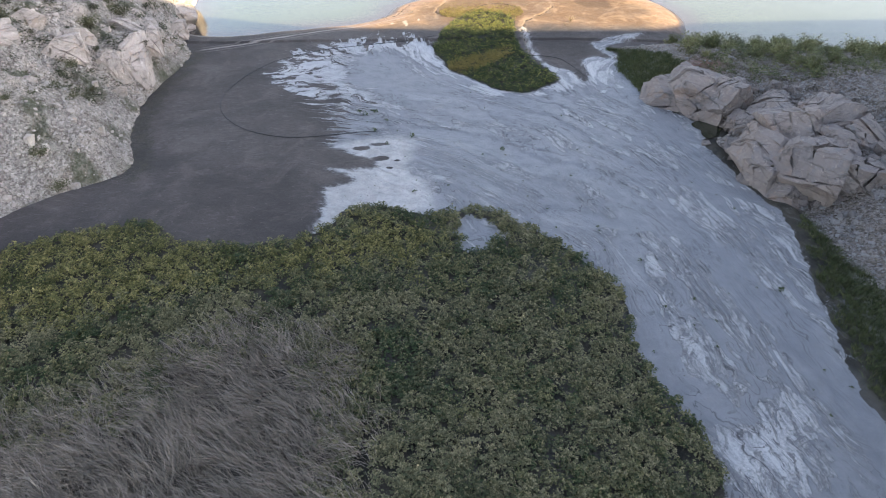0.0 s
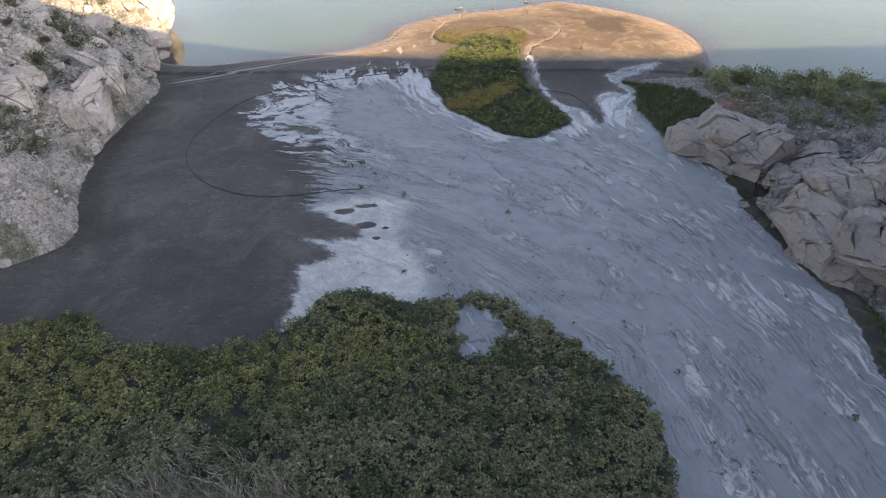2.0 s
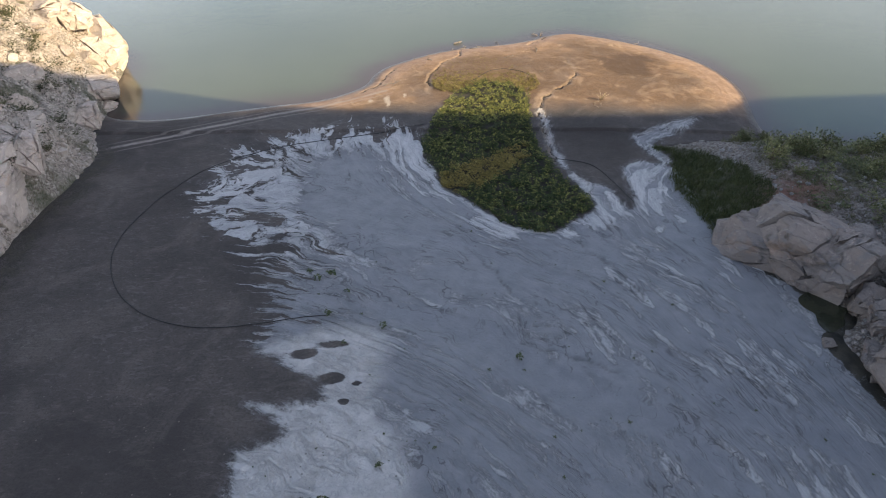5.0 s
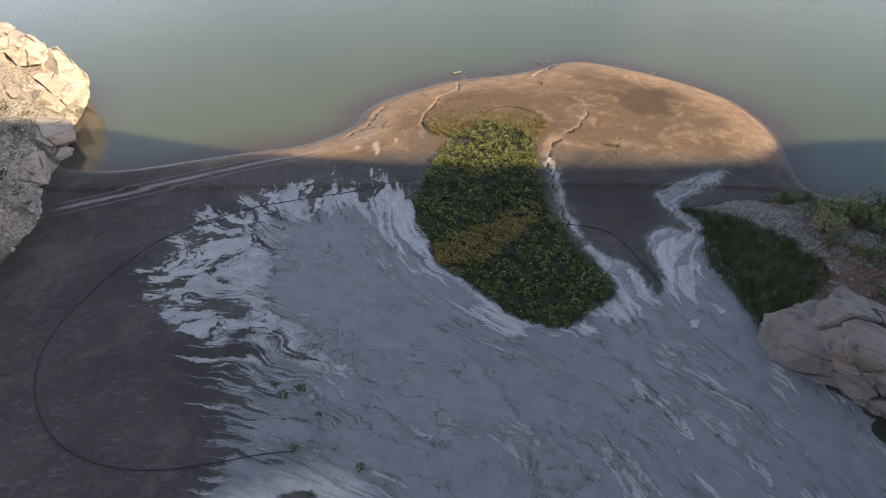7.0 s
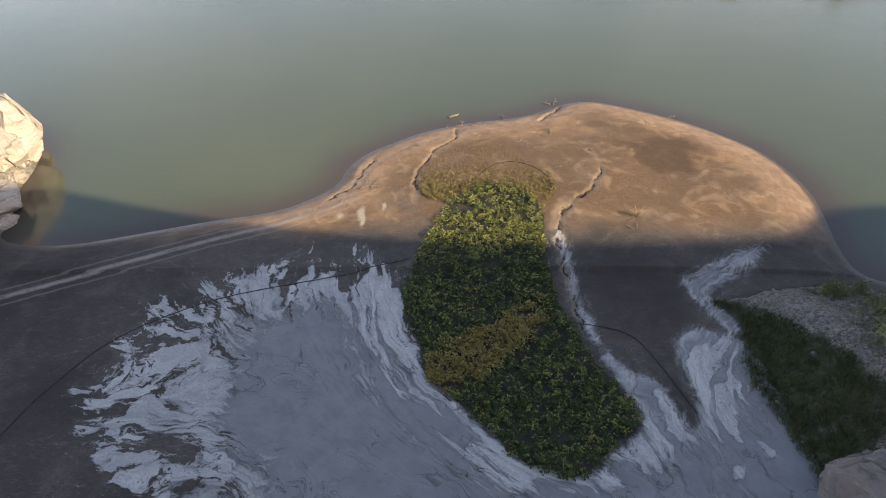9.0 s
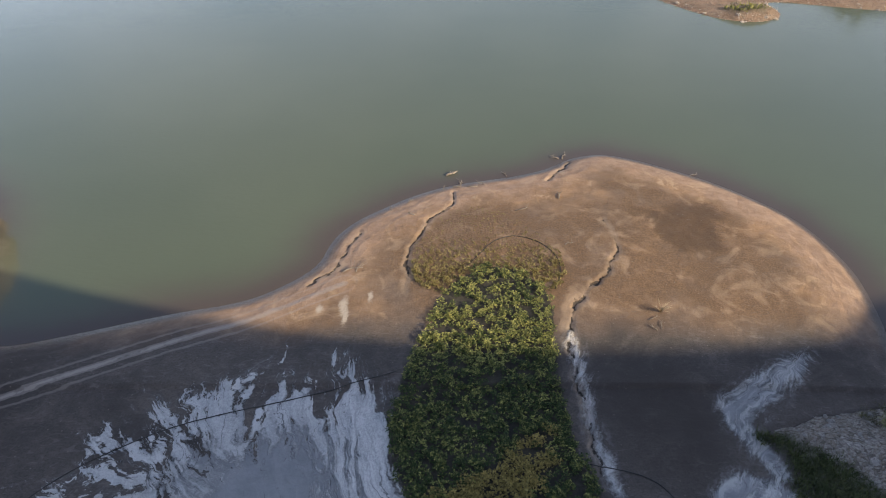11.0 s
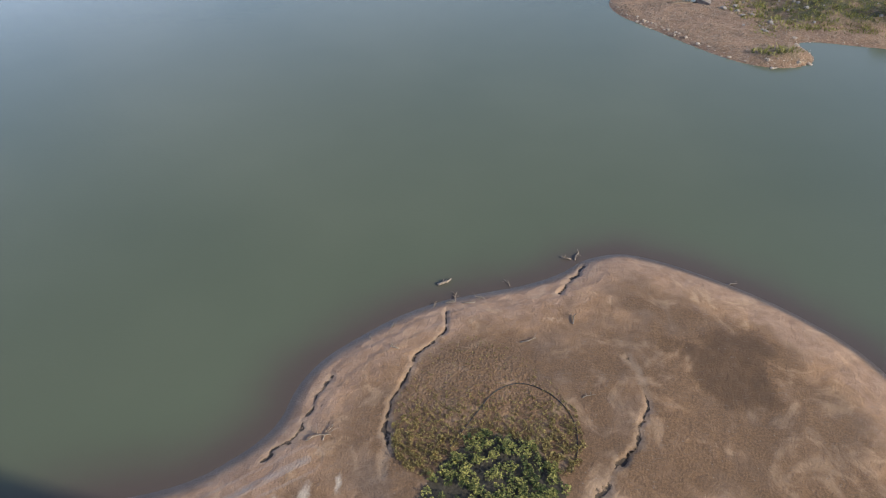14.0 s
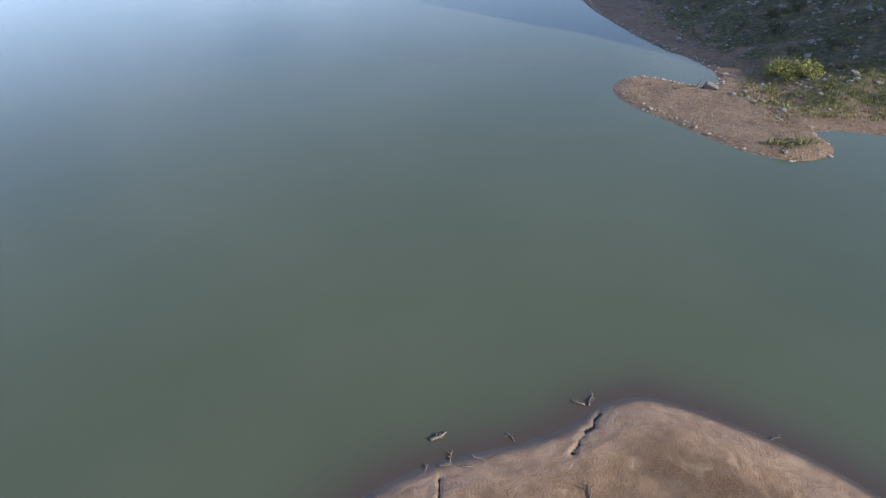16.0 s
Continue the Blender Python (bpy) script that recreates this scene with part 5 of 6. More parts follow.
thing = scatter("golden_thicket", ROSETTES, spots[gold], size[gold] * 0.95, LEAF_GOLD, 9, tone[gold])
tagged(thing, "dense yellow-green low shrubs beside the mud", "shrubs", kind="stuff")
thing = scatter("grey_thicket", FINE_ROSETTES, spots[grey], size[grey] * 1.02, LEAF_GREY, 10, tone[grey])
tagged(thing, "dense grey-green dusty low shrubs", "shrubs", kind="stuff")

x, y, rs = scattered(13500, (-42, 10, 10, 34), 17)
dryness = within(x, y, DRY) / 3 + 0.9 * fbm(x, y, 3.5, 121)
keep = (within(x, y, THICKET) > 0.6) & (dryness + 0.45 * rs.randn(len(x)) > 0.12)
x, y = x[keep], y[keep]
spots = np.stack([x, y, height(x, y) - 0.03], 1)
thing = scatter("dry_reed_bed", REEDS, spots, 0.8 + 0.45 * np.random.RandomState(3).rand(len(x)), REED, 18,
                np.clip(0.5 + 0.5 * fbm(x, y, 2.5, 128), 0, 1), 2.9 + 1.2 * fbm(x, y, 4, 129) + 0.45 * np.random.RandomState(6).randn(len(x)))
tagged(thing, "dry bent grey-brown reeds among low shrubs", "reeds", kind="stuff")

x, y, rs = scattered(6800, (-3, 14, 61, 94), 27)
inside = within(x, y, SPIT_SHRUB) + 0.3 * fbm(x, y, 1.2, 13)
keep = (inside > 0.05) & (rs.rand(len(x)) < np.where(y > 84.5, 0.46, 0.74)) & (fbm(x, y, 1.8, 130) > -0.5)
gold = keep & (within(x, y, SPIT_GOLD) + 0.25 * rs.randn(len(x)) > -0.45)
green = keep & ~gold
spots = np.stack([x, y, height(x, y) - 0.03], 1)
size = 0.50 + 0.46 * rs.rand(len(x)) + 0.15 * fbm(x, y, 2, 133)
# lighter tone past y 79 to 85: sun and shade put into leaf colour
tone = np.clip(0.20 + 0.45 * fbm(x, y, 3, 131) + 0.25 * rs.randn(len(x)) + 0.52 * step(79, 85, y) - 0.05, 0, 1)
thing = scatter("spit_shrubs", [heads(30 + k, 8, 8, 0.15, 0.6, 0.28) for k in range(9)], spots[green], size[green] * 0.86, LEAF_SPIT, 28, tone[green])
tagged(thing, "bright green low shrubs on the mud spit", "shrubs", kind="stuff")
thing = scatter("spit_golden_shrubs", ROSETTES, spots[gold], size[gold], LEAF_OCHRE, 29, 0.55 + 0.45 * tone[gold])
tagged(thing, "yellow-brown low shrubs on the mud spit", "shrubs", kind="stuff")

x, y, rs = scattered(7500, (-2, 14, 86, 102), 37)
keep = (within(x, y, SPROUT) > 0.1) & (within(x, y, SPIT_SHRUB) < 0.1) & (rs.rand(len(x)) < np.clip(1.2 - (y - 90) / 6, 0.16, 1))
x, y = x[keep], y[keep]
spots = np.stack([x, y, height(x, y) - 0.02], 1)
thing = scatter("spit_sprouts", [rosette(80 + k, 6, 4, 0.24) for k in range(5)], spots, 0.12 + 0.33 * np.random.RandomState(4).rand(len(x)) * np.clip(1.25 - (y - 90) / 5, 0.25, 1), LEAF_SPROUT, 38)
tagged(thing, "sparse dry sprouts on brown crusted mud", "sprouts", kind="stuff")

for outline, n, box, seed, name in ((GRASS_E, 4200, (19, 29, 61, 78), 47, "bank_grass"), (GRASS_S, 3600, (22, 31, 13, 42), 48, "bank_edge_grass")):
    x, y, rs = scattered(n, box, seed)
    keep = (within(x, y, outline) + 0.7 * fbm(x, y, 2, 96) > 0.0) & (fbm(x, y, 1.5, 132) > -0.35)
    x, y = x[keep], y[keep]
    z, d = east_height(x, y)
    spots = np.stack([x, y, np.maximum(z, height(x, y)) - 0.04], 1)
    thing = scatter(name, TUSSOCKS, spots, 0.5 + 0.5 * np.random.RandomState(5).rand(len(x)), GRASS, seed)
    tagged(thing, "dark green grass tufts on the bank", "grass", kind="stuff")

x, y, rs = scattered(5500, (25, 60, 60, 79), 57)
z, d = east_height(x, y)
keep = (d > 0.5) & (fbm(x, y, 4, 98) + 0.3 * rs.randn(len(x)) > -0.05) & ((x > 27.5) | (y < 64))
spots = np.stack([x, y, z - 0.04], 1)[keep]
thing = scatter("plateau_grass", TUSSOCKS, spots, (0.35 + 0.5 * rs.rand(len(x)))[keep], GRASS_DRY, 58)
tagged(thing, "olive dry grass tufts on the gravel plateau", "grass", kind="stuff")

x, y, rs = scattered(900, (27, 60, 60, 78), 59)
z, d = east_height(x, y)
keep = (d > 0.5) & (fbm(x, y, 5, 98) + 0.25 * rs.randn(len(x)) > 0.0) & (y > 61 - 0.3 * (x - 28)) & (x > 28.5)
thing = scatter("plateau_bushes", FINE_ROSETTES, np.stack([x, y, z - 0.05], 1)[keep], (0.6 + 0.9 * rs.rand(len(x)))[keep], LEAF_PLATEAU, 60)
tagged(thing, "low green-grey bushes on the gravel plateau", "bushes", kind="stuff")

x, y, rs = scattered(6500, (-56, -26, 36, 104), 67)
z, d = west_height(x, y)
keep = (d > 0.15) & ((fbm(x, y, 4, 88) + 0.35 * np.exp(-(d / 2.0) ** 2) + 0.15 * step(2, 6, d) + 0.2 * rs.randn(len(x)) > 0.30)) & (y < 90)
spots = np.stack([x, y, z - 0.05], 1)[keep]
thing = scatter("hillside_grass", TUSSOCKS, spots, (0.28 + 0.35 * rs.rand(len(x)))[keep], GRASS_DRY, 68)
tagged(thing, "olive dry grass tufts on pale scree", "grass", kind="stuff")

x, y, rs = scattered(1800, (-52, -33, 48, 88), 69)
z, d = west_height(x, y)
keep = (d > 1.5) & (fbm(x, y, 6, 152) + 0.2 * rs.randn(len(x)) > 0.12)
thing = scatter("hillside_bushes", FINE_ROSETTES, np.stack([x, y, z - 0.05], 1)[keep], (0.5 + 0.8 * rs.rand(len(x)))[keep], LEAF_HILL, 70)
tagged(thing, "low olive bushes rooted between pale rocks", "bushes", kind="stuff")

x, y, rs = scattered(14000, (46, 120, 150, 250), 77)
z, d = far_height(x, y)
keep = (d > 1.0) & (((x > 50 + 3 * fbm(x, y, 8, 140)) & (y > 163 - 0.25 * (x - 60)) & (fbm(x, y, 7, 115) + 0.25 * rs.randn(len(x)) > -0.15) & (d > 4)) | (np.hypot((x - 50.5) / 3.4, (y - 156.6) / 1.9) < 1))
keep &= (rs.rand(len(x)) < np.where(y > 190 - 0.5 * (x - 58), 0.3, 1.0))
spots = np.stack([x, y, z - 0.05], 1)[keep]
thing = scatter("shore_grass", [tussock(90 + k, 7, 0.5, 0.05, 0.1, 0.7) for k in range(5)], spots, (0.6 + 0.9 * rs.rand(len(x)))[keep], GRASS_SHORE, 78)
tagged(thing, "yellow-green grass along the far shore", "grass", kind="stuff")


# ---- stones ----
def pebble(seed):
    rs = np.random.RandomState(seed)
    bm = bmesh.new()
    bmesh.ops.create_icosphere(bm, subdivisions=1, radius=0.5)
    v = np.array([c.co[:] for c in bm.verts]) * rs.uniform(0.7, 1.15, (len(bm.verts), 1)) * np.array([1, rs.uniform(0.6, 0.9), rs.uniform(0.45, 0.7)])
    f = np.array([[c.index for c in p.verts] for p in bm.faces])
    bm.free()
    return v, f


PEBBLES = [pebble(k) for k in range(8)]
x, y, rs = scattered(9000, (20, 46, 16, 80), 87)
z, d = east_height(x, y)
talus = (x > 28.5) & (y < 43)
crag = (y > 41) & (y < 61)
keep = (d > 0.1) & (rs.rand(len(x)) < np.where(talus, 0.9, np.where(crag, 0.75, 0.28))) & ~((within(x, y, GRASS_E) > 0) & (rs.rand(len(x)) < 0.93)) & ~((within(x, y, GRASS_S) > 0) & (rs.rand(len(x)) < 0.9))
size = 0.10 + 0.55 * rs.rand(len(x)) ** 3
thing = scatter("bank_rubble", PEBBLES, np.stack([x, y, z + 0.02], 1)[keep], size[keep], STONE_E, 88)
tagged(thing, "grey broken stones on the bank", "stones", kind="stuff")
x, y, rs = scattered(12000, (-54, -26, 36, 106), 97)
z, d = west_height(x, y)
keep = (d > 0.05) & (fbm(x, y, 3, 141) + 0.4 * rs.randn(len(x)) > -0.2)
size = 0.08 + 0.50 * rs.rand(len(x)) ** 4
thing = scatter("hillside_rubble", PEBBLES, np.stack([x, y, z + 0.02], 1)[keep], size[keep], STONE_W, 98)
tagged(thing, "pale broken stones on the hillside", "stones", kind="stuff")
x, y, rs = scattered(14000, (30, 90, 150, 262), 107)
z, d = far_height(x, y)
keep = (d > -0.35) & (d < 1.3) & (rs.rand(len(x)) < 1.6 * np.where(np.hypot((x - 52) / 5, (y - 155) / 3) < 1, 1.0, 0.55) * np.clip(0.7 + 1.5 * fbm(x, y, 5, 142), 0, 1))
thing = scatter("shore_rubble", PEBBLES, np.stack([x, y, z + 0.03], 1)[keep], (0.2 + 0.8 * rs.rand(len(x)) ** 3)[keep], STONE_SHORE, 108)
tagged(thing, "pale stones along the waterline of the point", "stones", kind="stuff")


x, y, rs = scattered(3000, (50, 120, 165, 270), 109)
z, d = far_height(x, y)
keep = (d > 5) & (fbm(x, y, 8, 143) + 0.3 * rs.randn(len(x)) > 0.0)
thing = scatter("slope_rubble", PEBBLES, np.stack([x, y, z + 0.05], 1)[keep], (0.3 + 1.3 * rs.rand(len(x)) ** 3)[keep], STONE_E, 110)
tagged(thing, "grey stones strewn over the far slope", "stones", kind="stuff")
x, y, rs = scattered(2600, (30, 62, 152, 192), 111)
z, d = far_height(x, y)
keep = (d > 0.4) & (d < 9) & (x < 58) & (fbm(x, y, 4, 144) + 0.3 * rs.randn(len(x)) > 0.05)
thing = scatter("point_litter", [tussock(95 + k, 6, 0.4, 0.04, 0.2, 0.8) for k in range(4)], np.stack([x, y, z - 0.03], 1)[keep], (0.4 + 0.6 * rs.rand(len(x)))[keep], REED, 112)
tagged(thing, "dry brown grass litter on the sandy point", "grass", kind="stuff")


def chunk(seed):
    me = boulder_mesh("chunk", seed, ROCK_W, 9, 0)
    v, f = np.array([c.co[:] for c in me.vertices]) * 0.5, np.array([list(p.vertices) for p in me.polygons])
    bpy.data.meshes.remove(me)
    return v, f


CHUNKS = [chunk(280 + k) for k in range(8)]
SMALL_E = [boulder_mesh("boulder", 240 + k, ROCK_E) for k in range(9)]
SMALL_W = [boulder_mesh("boulder", 260 + k, ROCK_W) for k in range(9)]


def stone(name, me, x, y, z, size, turn, label, category, group):
    ob = new(name, me)
    ob.matrix_world = pose(x, y, z, *turn) @ Matrix.Diagonal((*size, 1))
    return tagged(ob, label, category, group)


def crags(kinds, rows, surface, sink, lean, label, group):
    """rows: x, y, half sizes, turn. Each kind is used once as built and then copied."""
    for k, (x, y, sx, sy, sz, turn) in enumerate(rows):
        z = float(surface(np.array([x]), np.array([y]))[0][0]) + sink * sz
        m, size = pose(x, y, z, lean * math.sin(k * 2.1), lean * math.cos(k * 1.7), turn), (sx, sy, sz)
        if k < len(kinds):
            ob = kinds[k]
            ob.matrix_basis = m @ Matrix.Diagonal((*size, 1))
        else:
            ob = copy_thing(kinds[k % len(kinds)], m)
            ob.scale = size
        tagged(ob, label, "rock", group)


crags([fractured("crag", 200 + k, ROCK_E, 15 if k < 3 else 20) for k in range(7)], [
    (23.5, 60.7, 2.9, 1.9, 1.9, 130), (25.8, 58.7, 3.0, 2.1, 2.3, 128), (27.6, 57.0, 1.9, 1.8, 2.0, 40), (27.6, 46.6, 2.2, 2.7, 2.1, 20), (29.4, 44.3, 2.7, 2.2, 1.9, 65), (30.6, 48.4, 2.6, 2.2, 2.1, 100),
    (33.6, 50.2, 2.4, 2.0, 1.6, 30), (28.5, 54.0, 1.2, 1.4, 1.3, 20), (28.0, 52.2, 1.2, 1.0, 1.0, 65), (30.4, 53.4, 1.6, 1.9, 1.2, 15), (33.0, 46.2, 2.2, 1.8, 1.7, 70), (27.7, 42.4, 1.6, 1.1, 1.1, 150),
    (26.3, 49.4, 1.0, 0.8, 0.7, 60), (28.6, 50.4, 1.4, 1.1, 0.9, 25), (31.8, 56.2, 1.3, 1.1, 0.9, 80), (32.4, 42.6, 1.9, 1.6, 1.3, 10), (25.3, 57.2, 1.0, 0.8, 0.9, 100), (29.5, 58.6, 1.4, 1.1, 0.9, 60),
    (35.6, 53.0, 1.5, 1.2, 0.9, 35), (26.0, 44.6, 1.1, 0.9, 0.8, 40), (35.8, 46.8, 1.9, 1.6, 1.2, 120)], east_height, 0.0, 8, "grey-brown fractured rock outcrop beside the mud", "crags of the bank")
crags([fractured("crag", 220 + k, ROCK_W, 16) for k in range(6)], [
    (-36.4, 87.4, 1.9, 1.3, 1.2, 35), (-35.4, 86.9, 1.1, 0.8, 0.6, 70), (-33.3, 65.2, 1.3, 2.4, 2.1, 12), (-32.6, 68.6, 0.9, 1.9, 1.3, 25), (-34.2, 62.4, 1.2, 1.4, 1.6, 50), (-39.4, 97.6, 2.0, 2.6, 2.4, 10),
    (-38.6, 93.8, 1.7, 1.7, 1.9, 50), (-41.8, 100.6, 2.4, 2.0, 2.0, 120), (-42.6, 95.0, 2.2, 2.2, 1.6, 80), (-37.2, 59.6, 1.7, 1.3, 1.3, 20), (-39.3, 68.2, 1.2, 0.9, 0.8, 110), (-37.8, 64.2, 1.3, 1.0, 1.0, 40),
    (-35.2, 70.4, 1.0, 1.5, 1.1, 70), (-41.6, 62.5, 1.6, 1.2, 1.0, 20), (-40.4, 55.4, 1.5, 1.1, 0.9, 45), (-33.0, 59.6, 0.55, 0.5, 0.45, 10), (-37.8, 77.4, 1.1, 1.0, 0.8, 120), (-39.5, 82.0, 1.5, 1.4, 1.0, 65),
    (-34.6, 73.6, 0.8, 1.2, 0.8, 30), (-36.6, 52.0, 0.9, 0.7, 0.5, 85), (-42.8, 75.0, 1.6, 1.4, 1.0, 40), (-34.8, 81.6, 1.0, 1.5, 1.0, 15)], west_height, -0.12, 9, "pale pinkish rock ledge on the hillside", "crags of the hillside")


def boulders(n, box, seed, meshes, surface, sizes, accept, label, group):
    x, y, rs = scattered(n * 6, box, seed)
    z, d = surface(x, y)
    ok = np.flatnonzero((d > 0.2) & accept(x, y, rs))[:n]
    for i in ok:
        s = sizes[0] + (sizes[1] - sizes[0]) * rs.rand() ** 2.2
        stone("boulder", meshes[rs.randint(len(meshes))], x[i], y[i], z[i] + 0.12 * s,
              (s * rs.uniform(0.8, 1.2), s * rs.uniform(0.7, 1.0), s * rs.uniform(0.55, 0.9)), (rs.uniform(-20, 20), rs.uniform(-20, 20), rs.uniform(0, 360)), label, "boulder", group)


boulders(230, (24, 38, 41, 60), 301, SMALL_E, east_height, (0.16, 0.75), lambda x, y, rs: y < 60.5 - 0.35 * np.maximum(x - 30, 0), "grey-brown angular boulder among rubble", "boulders of the bank")
for box, seed, surface, material, name, label in (((28.5, 42, 17, 43), 302, east_height, STONE_E, "talus_boulders", "grey angular boulders on the talus"),
                                                 ((-52, -28, 38, 86), 303, west_height, STONE_W, "scree_boulders", "pale angular boulders on the scree")):
    x, y, rs = scattered(420, box, seed)
    z, d = surface(x, y)
    ok = (d > 0.3) & ((x < 0) | (x > 29 + 0.05 * (y - 20)))
    s = 0.25 + 0.9 * rs.rand(len(x)) ** 3.5
    thing = scatter(name, CHUNKS, np.stack([x, y, z + 0.05 * s], 1)[ok], s[ok], material, seed)
    tagged(thing, label, "boulders", kind="stuff")
boulders(65, (-48, -35, 86, 104), 304, SMALL_W, west_height, (0.35, 1.25), lambda x, y, rs: x == x, "pale sunlit boulder on the rocky cape", "boulders of the cape")
stone("boulder", SMALL_E[0], 24.7, 51.6, 0.55, (0.85, 0.6, 0.6), (5, -8, 30), "lone grey boulder at the pool's edge", "boulder", "boulders of the bank")


# ---- single shrubs ----
def shrub(name, seed, leaf, stems=9, wide=1.0, tall=1.0, label="", group="", tone=None):
    """About 1.6 m across and 1.3 m high: thin stems and a ragged crown."""
    rs = np.random.RandomState(seed)
    root = new(name)
    bars, V, F = [], [], []
    for k in range(stems):
        a, out = 2 * math.pi * (k + rs.rand()) / stems, rs.uniform(0.25, 0.8) * wide
        top = np.array([math.cos(a) * out, math.sin(a) * out, rs.uniform(0.55, 1.2) * tall])
        mid = top * np.array([0.42, 0.42, 0.55]) + 0.05 * rs.randn(3)
        bars.append(tube("stem", [(0, 0, -0.1), mid, top], 0.022, TWIG, 4, 0.4))
        for j in range(46):
            t = rs.uniform(0.35, 1.08)
            p = top * t + 0.17 * rs.randn(3) * np.array([1, 1, 0.8])
            d = rs.randn(3) + np.array([0, 0, 0.5]) + top * 0.5
            d /= np.linalg.norm(d)
            w = np.cross(d, rs.randn(3))
            w /= np.linalg.norm(w)
            s = rs.uniform(0.10, 0.2)
            i = len(V)
            V += [p - w * s * 0.15, p + d * s * 0.5 - w * s * 0.3, p + d * s, p + d * s * 0.5 + w * s * 0.3]
            F.append([i, i + 1, i + 2, i + 3])
    V = np.array(V)
    V[:, 2] = np.maximum(V[:, 2], 0.02)
    part("stem", joined("stem", bars, TWIG), root, "thin brown stems")
    part("crown", mesh_from("crown", V, np.array(F), leaf, False, tone=np.full(len(V), rs.rand() if tone is None else tone)), root)
    return tagged(root, label, "shrub", group)


def place_shrubs(kinds, spots, seed, sizes):
    rs = np.random.RandomState(seed)
    fresh = list(kinds)
    for x, y, z in spots:
        s = sizes[0] + (sizes[1] - sizes[0]) * rs.rand() ** 1.6
        m = pose(x, y, z - 0.05, 0, 0, rs.uniform(0, 360))
        k = rs.randint(len(kinds))
        size = (s, s, s * rs.uniform(0.8, 1.1))
        if kinds[k] in fresh:
            fresh.remove(kinds[k])
            ob = kinds[k]
            ob.scale = size
            ob.matrix_basis = m @ Matrix.Diagonal((*size, 1))
        else:
            ob = copy_thing(kinds[k], m)
            ob.scale = size
    for ob in fresh:
        for c in list(ob.children) + [ob]:
            bpy.data.objects.remove(c)


def spots_on(surface, n, box, seed, accept):
    x, y, rs = scattered(n * 8, box, seed)
    z, d = surface(x, y)
    ok = np.flatnonzero((d > 0.4) & accept(x, y, rs))[:n]
    return [(x[i], y[i], z[i]) for i in ok]


kinds = [shrub("shrub", 400 + k, LEAF_HILL, 9, 1, 0.8, "olive-grey dry shrub rooted in pale scree", "shrubs of the hillside") for k in range(4)]
place_shrubs(kinds, spots_on(west_height, 85, (-54, -31, 42, 90), 401, lambda x, y, rs: fbm(x, y, 7, 150) > -0.05), 402, (0.4, 1.4))
kinds = [shrub("shrub", 410 + k, LEAF_PLATEAU, 10, 1, 1, "green-grey shrub on the gravel plateau", "shrubs of the plateau") for k in range(4)]
place_shrubs(kinds, spots_on(east_height, 130, (28, 62, 61, 78), 411, lambda x, y, rs: (fbm(x, y, 6, 151) > -0.15) & (rs.rand(len(x)) < 0.25 + 0.02 * (x - 28) + 0.05 * (y - 66))), 412, (0.35, 1.5))
kinds = [shrub("shrub", 420 + k, LEAF_SPIT, 11, 1, 1.1, "bright green shrub on the far shore", "shrubs of the far shore", 0.95) for k in range(2)]
place_shrubs(kinds, [(60.5, 182, 1.0), (62.3, 183.5, 1.3), (59.6, 185.5, 1.0), (63.8, 180.8, 1.4), (61.5, 186.5, 1.3), (64.5, 184.6, 1.7)], 421, (1.5, 2.6))
kinds = [shrub("shrub", 430 + k, LEAF_HILL, 9, 1, 1, "dark olive shrub on the far slope", "shrubs of the far slope") for k in range(3)]
place_shrubs(kinds, spots_on(far_height, 70, (56, 120, 165, 290), 431, lambda x, y, rs: x > 62 + 2 * rs.randn(len(x))), 432, (0.9, 2.4))


# ---- small things on the mud ----
def tuft(seed):
    v, f = mound(seed, 10, 6, 0.24, 0.5)
    return mesh_from("tuft", v * 0.7, f, LEAF_GREEN, False, tone=np.full(len(v), 0.12))


tufts = [tuft(500 + k) for k in range(4)]
x, y, rs = scattered(900, (-14, 25, 20, 66), 501)
ok = np.flatnonzero((within(x, y, FLOW) > 0.6) & (within(x, y, THICKET) < -0.3) & (within(x, y, BANK_E) < -0.8) & (rs.rand(len(x)) < np.where(within(x, y, THICKET) > -4.5, 0.5, 0.2)))[:170]
chosen = [(5.5, 50.2, 0.9), (-2.3, 42.8, 0.7), (13.9, 33.9, 0.6), (11.7, 38.0, 0.5), (22.4, 30.6, 0.8), (-6.9, 57.6, 1.3), (-7.8, 57.4, 0.9), (-8.5, 58.2, 0.8), (-5.6, 56.0, 0.7), (-6.6, 53.8, 1.0), (-2.9, 52.8, 0.8), (-5.2, 51.4, 0.6)]
chosen += [(x[i], y[i], 0.12 + 0.32 * rs.rand() ** 2) for i in ok]
for k, (px, py, s) in enumerate(chosen):
    ob = new("tuft", tufts[k % 4])
    ob.matrix_world = pose(px, py, float(height(px, py)) - 0.01, 0, 0, k * 77) @ Matrix.Diagonal((s, s, s, 1))
    tagged(ob, "small dark green tuft in dried silt", "tuft", "tufts on the silt")


def hose(points, radius, label):
    p = rounded(points, 3, False)
    ob = new("hose", tube("hose", [(a, b, float(height(a, b)) + radius * 0.8) for a, b in p], radius, HOSE, 6))
    return tagged(ob, label, "hose", "hoses on the mud")


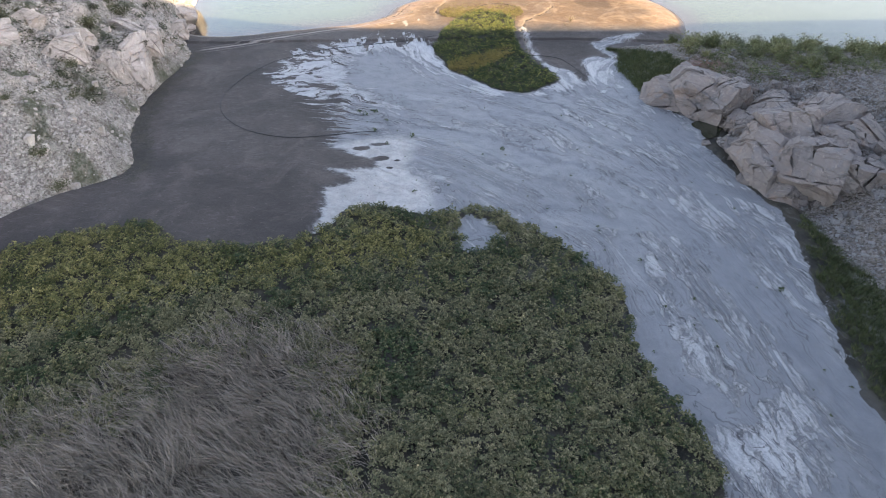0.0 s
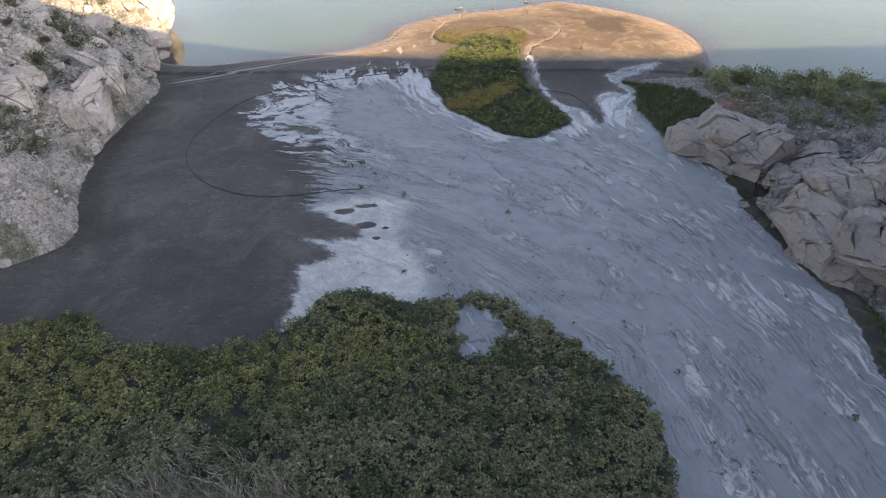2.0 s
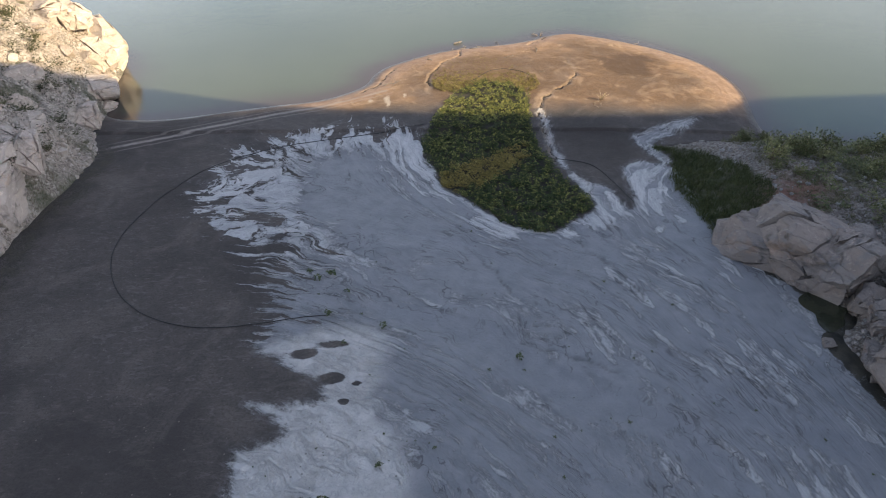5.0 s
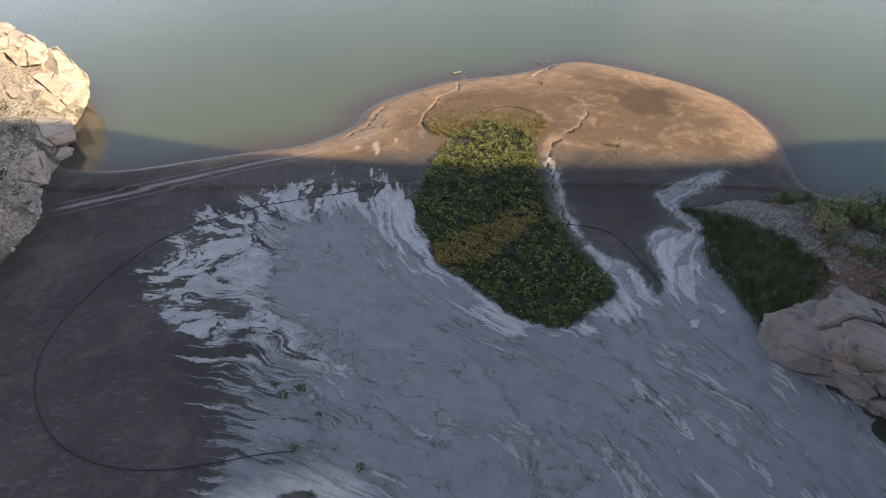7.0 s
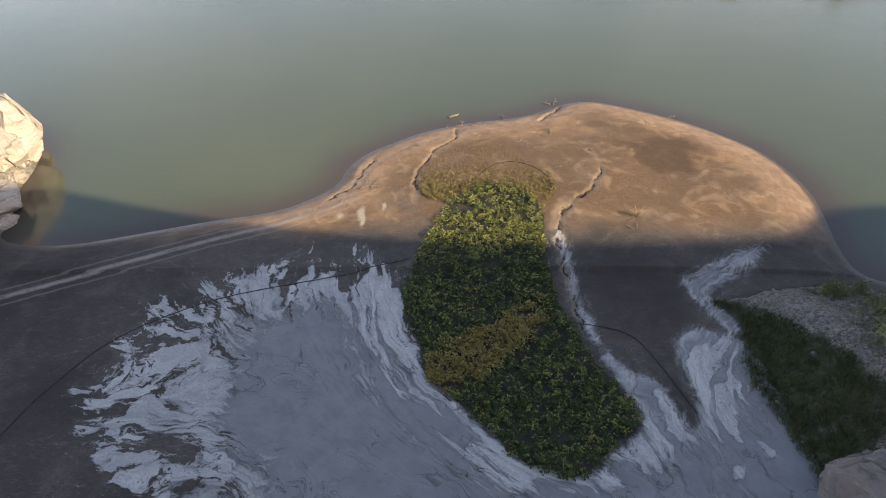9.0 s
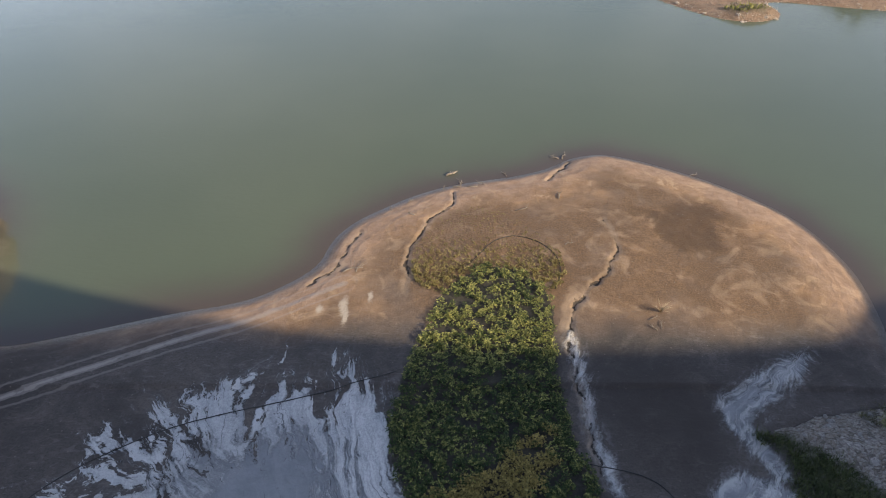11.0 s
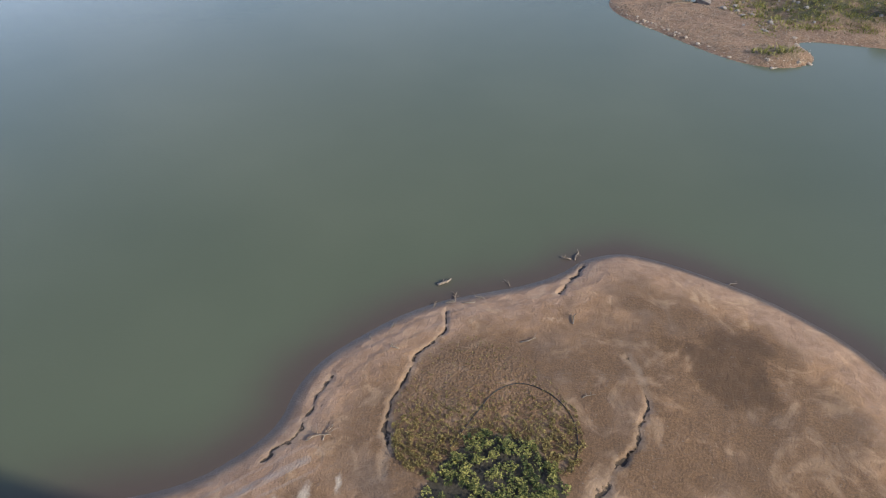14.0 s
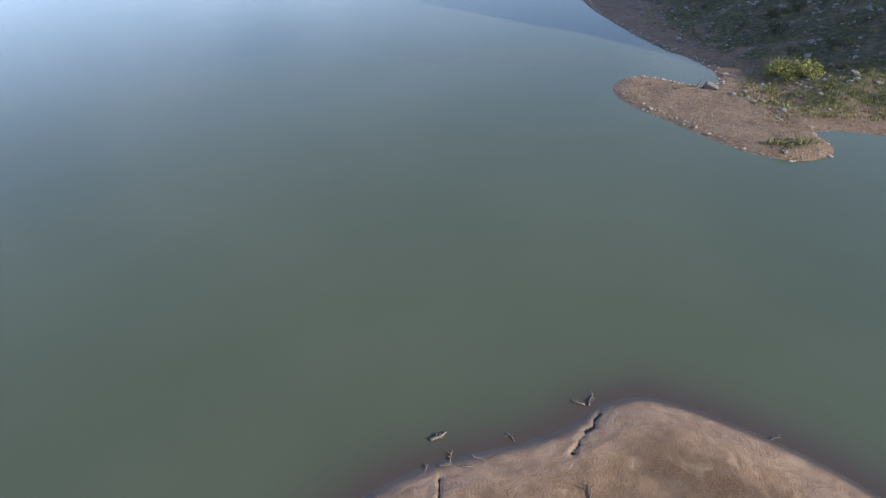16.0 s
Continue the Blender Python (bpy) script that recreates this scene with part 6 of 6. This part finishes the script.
hose([(-1, 81), (-7.6, 78.8), (-12.2, 77.7), (-16.4, 75.8), (-20, 73.1), (-22.1, 69), (-23.2, 65.2), (-23.6, 62), (-22.9, 58.8), (-21, 55.8), (-18.6, 53.8), (-16, 52.8), (-13.4, 52.6), (-10.6, 53), (-8.6, 53.5), (-6.4, 53.8)],
     0.032, "long black hose looped over dark mud")
hose([(3.2, 90.8), (4.4, 92.6), (5.1, 93.6), (6, 95), (7.6, 95.9), (9, 95.6), (10.4, 94.4), (11.2, 92.7), (11.1, 90.6), (10.4, 89)], 0.032, "black hose curved round the spit shrubs")
hose([(10.4, 74.4), (12, 74.1), (13.4, 73.7), (14.5, 72.8), (15.5, 70), (16.4, 67)], 0.03, "thin black hose over mud and silt")


def branch(seed, place, length, turn, label, radius=0.07, material=None, twigs=4, rise=0.12):
    rs = np.random.RandomState(seed)
    root = new("branch")
    pts = [(-length / 2 + length * t, 0.12 * length * math.sin(3 * t + seed), rise * length * t + 0.05 * math.sin(5 * t)) for t in (0, 0.25, 0.5, 0.75, 1)]
    part("limb", tube("limb", pts, radius, material or WOOD, 6, 0.4), root)
    for k in range(twigs):
        t = rs.uniform(0.3, 1.0)
        a = Vector((-length / 2 + length * t, 0.12 * length * math.sin(3 * t + seed), rise * length * t))
        w = Vector((rs.uniform(-0.2, 1), rs.uniform(-1, 1), rs.uniform(0.1, 0.9))).normalized() * length * rs.uniform(0.25, 0.5)
        part("twig", tube("twig", [a, a + w * 0.5 + Vector((0, 0, 0.04)), a + w], radius * 0.45, material or WOOD, 5, 0.3), root)
    root.matrix_world = pose(*place, 0, 0, turn)
    return tagged(root, label, "branch", "driftwood")


for k, (px, py, length, turn, thick) in enumerate(((2.7, 107.3, 1.3, 30, 0.13), (7.9, 107.2, 0.9, 110, 0.04), (13.3, 110.4, 0.9, 150, 0.07), (14.3, 110.6, 1.0, 60, 0.07),
                                                   (3.7, 105.4, 1.2, 95, 0.06), (3.2, 104.7, 0.8, 20, 0.05), (4.7, 104.6, 1.1, 5, 0.05), (8.9, 99.9, 1.2, 10, 0.05), (12.6, 102.1, 1.0, 60, 0.06),
                                                   (-0.9, 99.4, 0.7, 150, 0.06), (-5.1, 91.6, 1.6, 20, 0.05), (-4.6, 92.0, 1.2, 80, 0.04), (5.6, 105.1, 0.9, 170, 0.05), (1.9, 104.5, 0.5, 70, 0.05),
                                                   (-1.2, 102.0, 0.6, 40, 0.05), (-2.8, 100.7, 0.5, 100, 0.05), (26.5, 106.9, 0.7, 20, 0.05), (12.3, 94.6, 0.7, 30, 0.04))):
    z = max(float(height(px, py)), 0.0)
    branch(600 + k, (px, py, z + thick * 0.4), length, turn, "bleached driftwood branch in the shallows" if z < 0.05 else "bleached dead branch lying on the mud", thick)


def dead_shrub(place):
    rs = np.random.RandomState(700)
    root = new("dead_shrub")
    for k in range(22):
        a, out, up = rs.uniform(0, 6.28), rs.uniform(0.15, 0.75), rs.uniform(0.4, 1.1)
        part("twig", tube("twig", [(0, 0, -0.05), (math.cos(a) * out * 0.4, math.sin(a) * out * 0.4, up * 0.55), (math.cos(a) * out, math.sin(a) * out, up)], 0.02, REEDWOOD, 4, 0.4), root)
    root.matrix_world = pose(*place)
    return tagged(root, "bare straw-coloured dead shrub on the mud", "dead shrub")


dead_shrub((17.6, 86.6, float(height(17.6, 86.6))))
for k, (px, py) in enumerate(((16.9, 85.9), (17.3, 85.3), (16.7, 85.0))):
    branch(720 + k, (px, py, float(height(px, py)) + 0.03), 0.8, 20 + 50 * k, "dry twig lying on the mud", 0.03)

# far point: a fallen trunk and its pale stump
z = float(far_height(np.array([46.5]), np.array([183.0]))[0][0])
branch(740, (44.2, 181.6, z + 0.2), 5.5, -8, "dark fallen trunk on the sandy point", 0.26, TWIG, 2, 0.0)
stone("boulder", SMALL_E[3], 47.6, 181.6, z + 0.4, (1.5, 0.6, 0.7), (0, 12, -35), "grey slab of rock on the sandy point", "boulder", "boulders of the point")


# ---- pool among the rocks ----
def pool():
    a = np.linspace(0, 2 * np.pi, 40, endpoint=False)
    r = 1 + 0.22 * np.sin(3 * a + 1) + 0.12 * np.sin(5 * a)
    base = float(height(25.3, 54.2)) + 0.06
    V = [(25.6 + 1.25 * r[k] * math.cos(a[k]), 54.2 + 1.7 * r[k] * math.sin(a[k]), base) for k in range(40)] + [(25.6, 54.2, base)]
    F = [(k, (k + 1) % 40, 40) for k in range(40)]
    ob = new("water_pool", mesh_from("water_pool", V, F, POOL))
    return tagged(ob, "still dark green pool among the rocks", "pool", kind="structure")


pool()
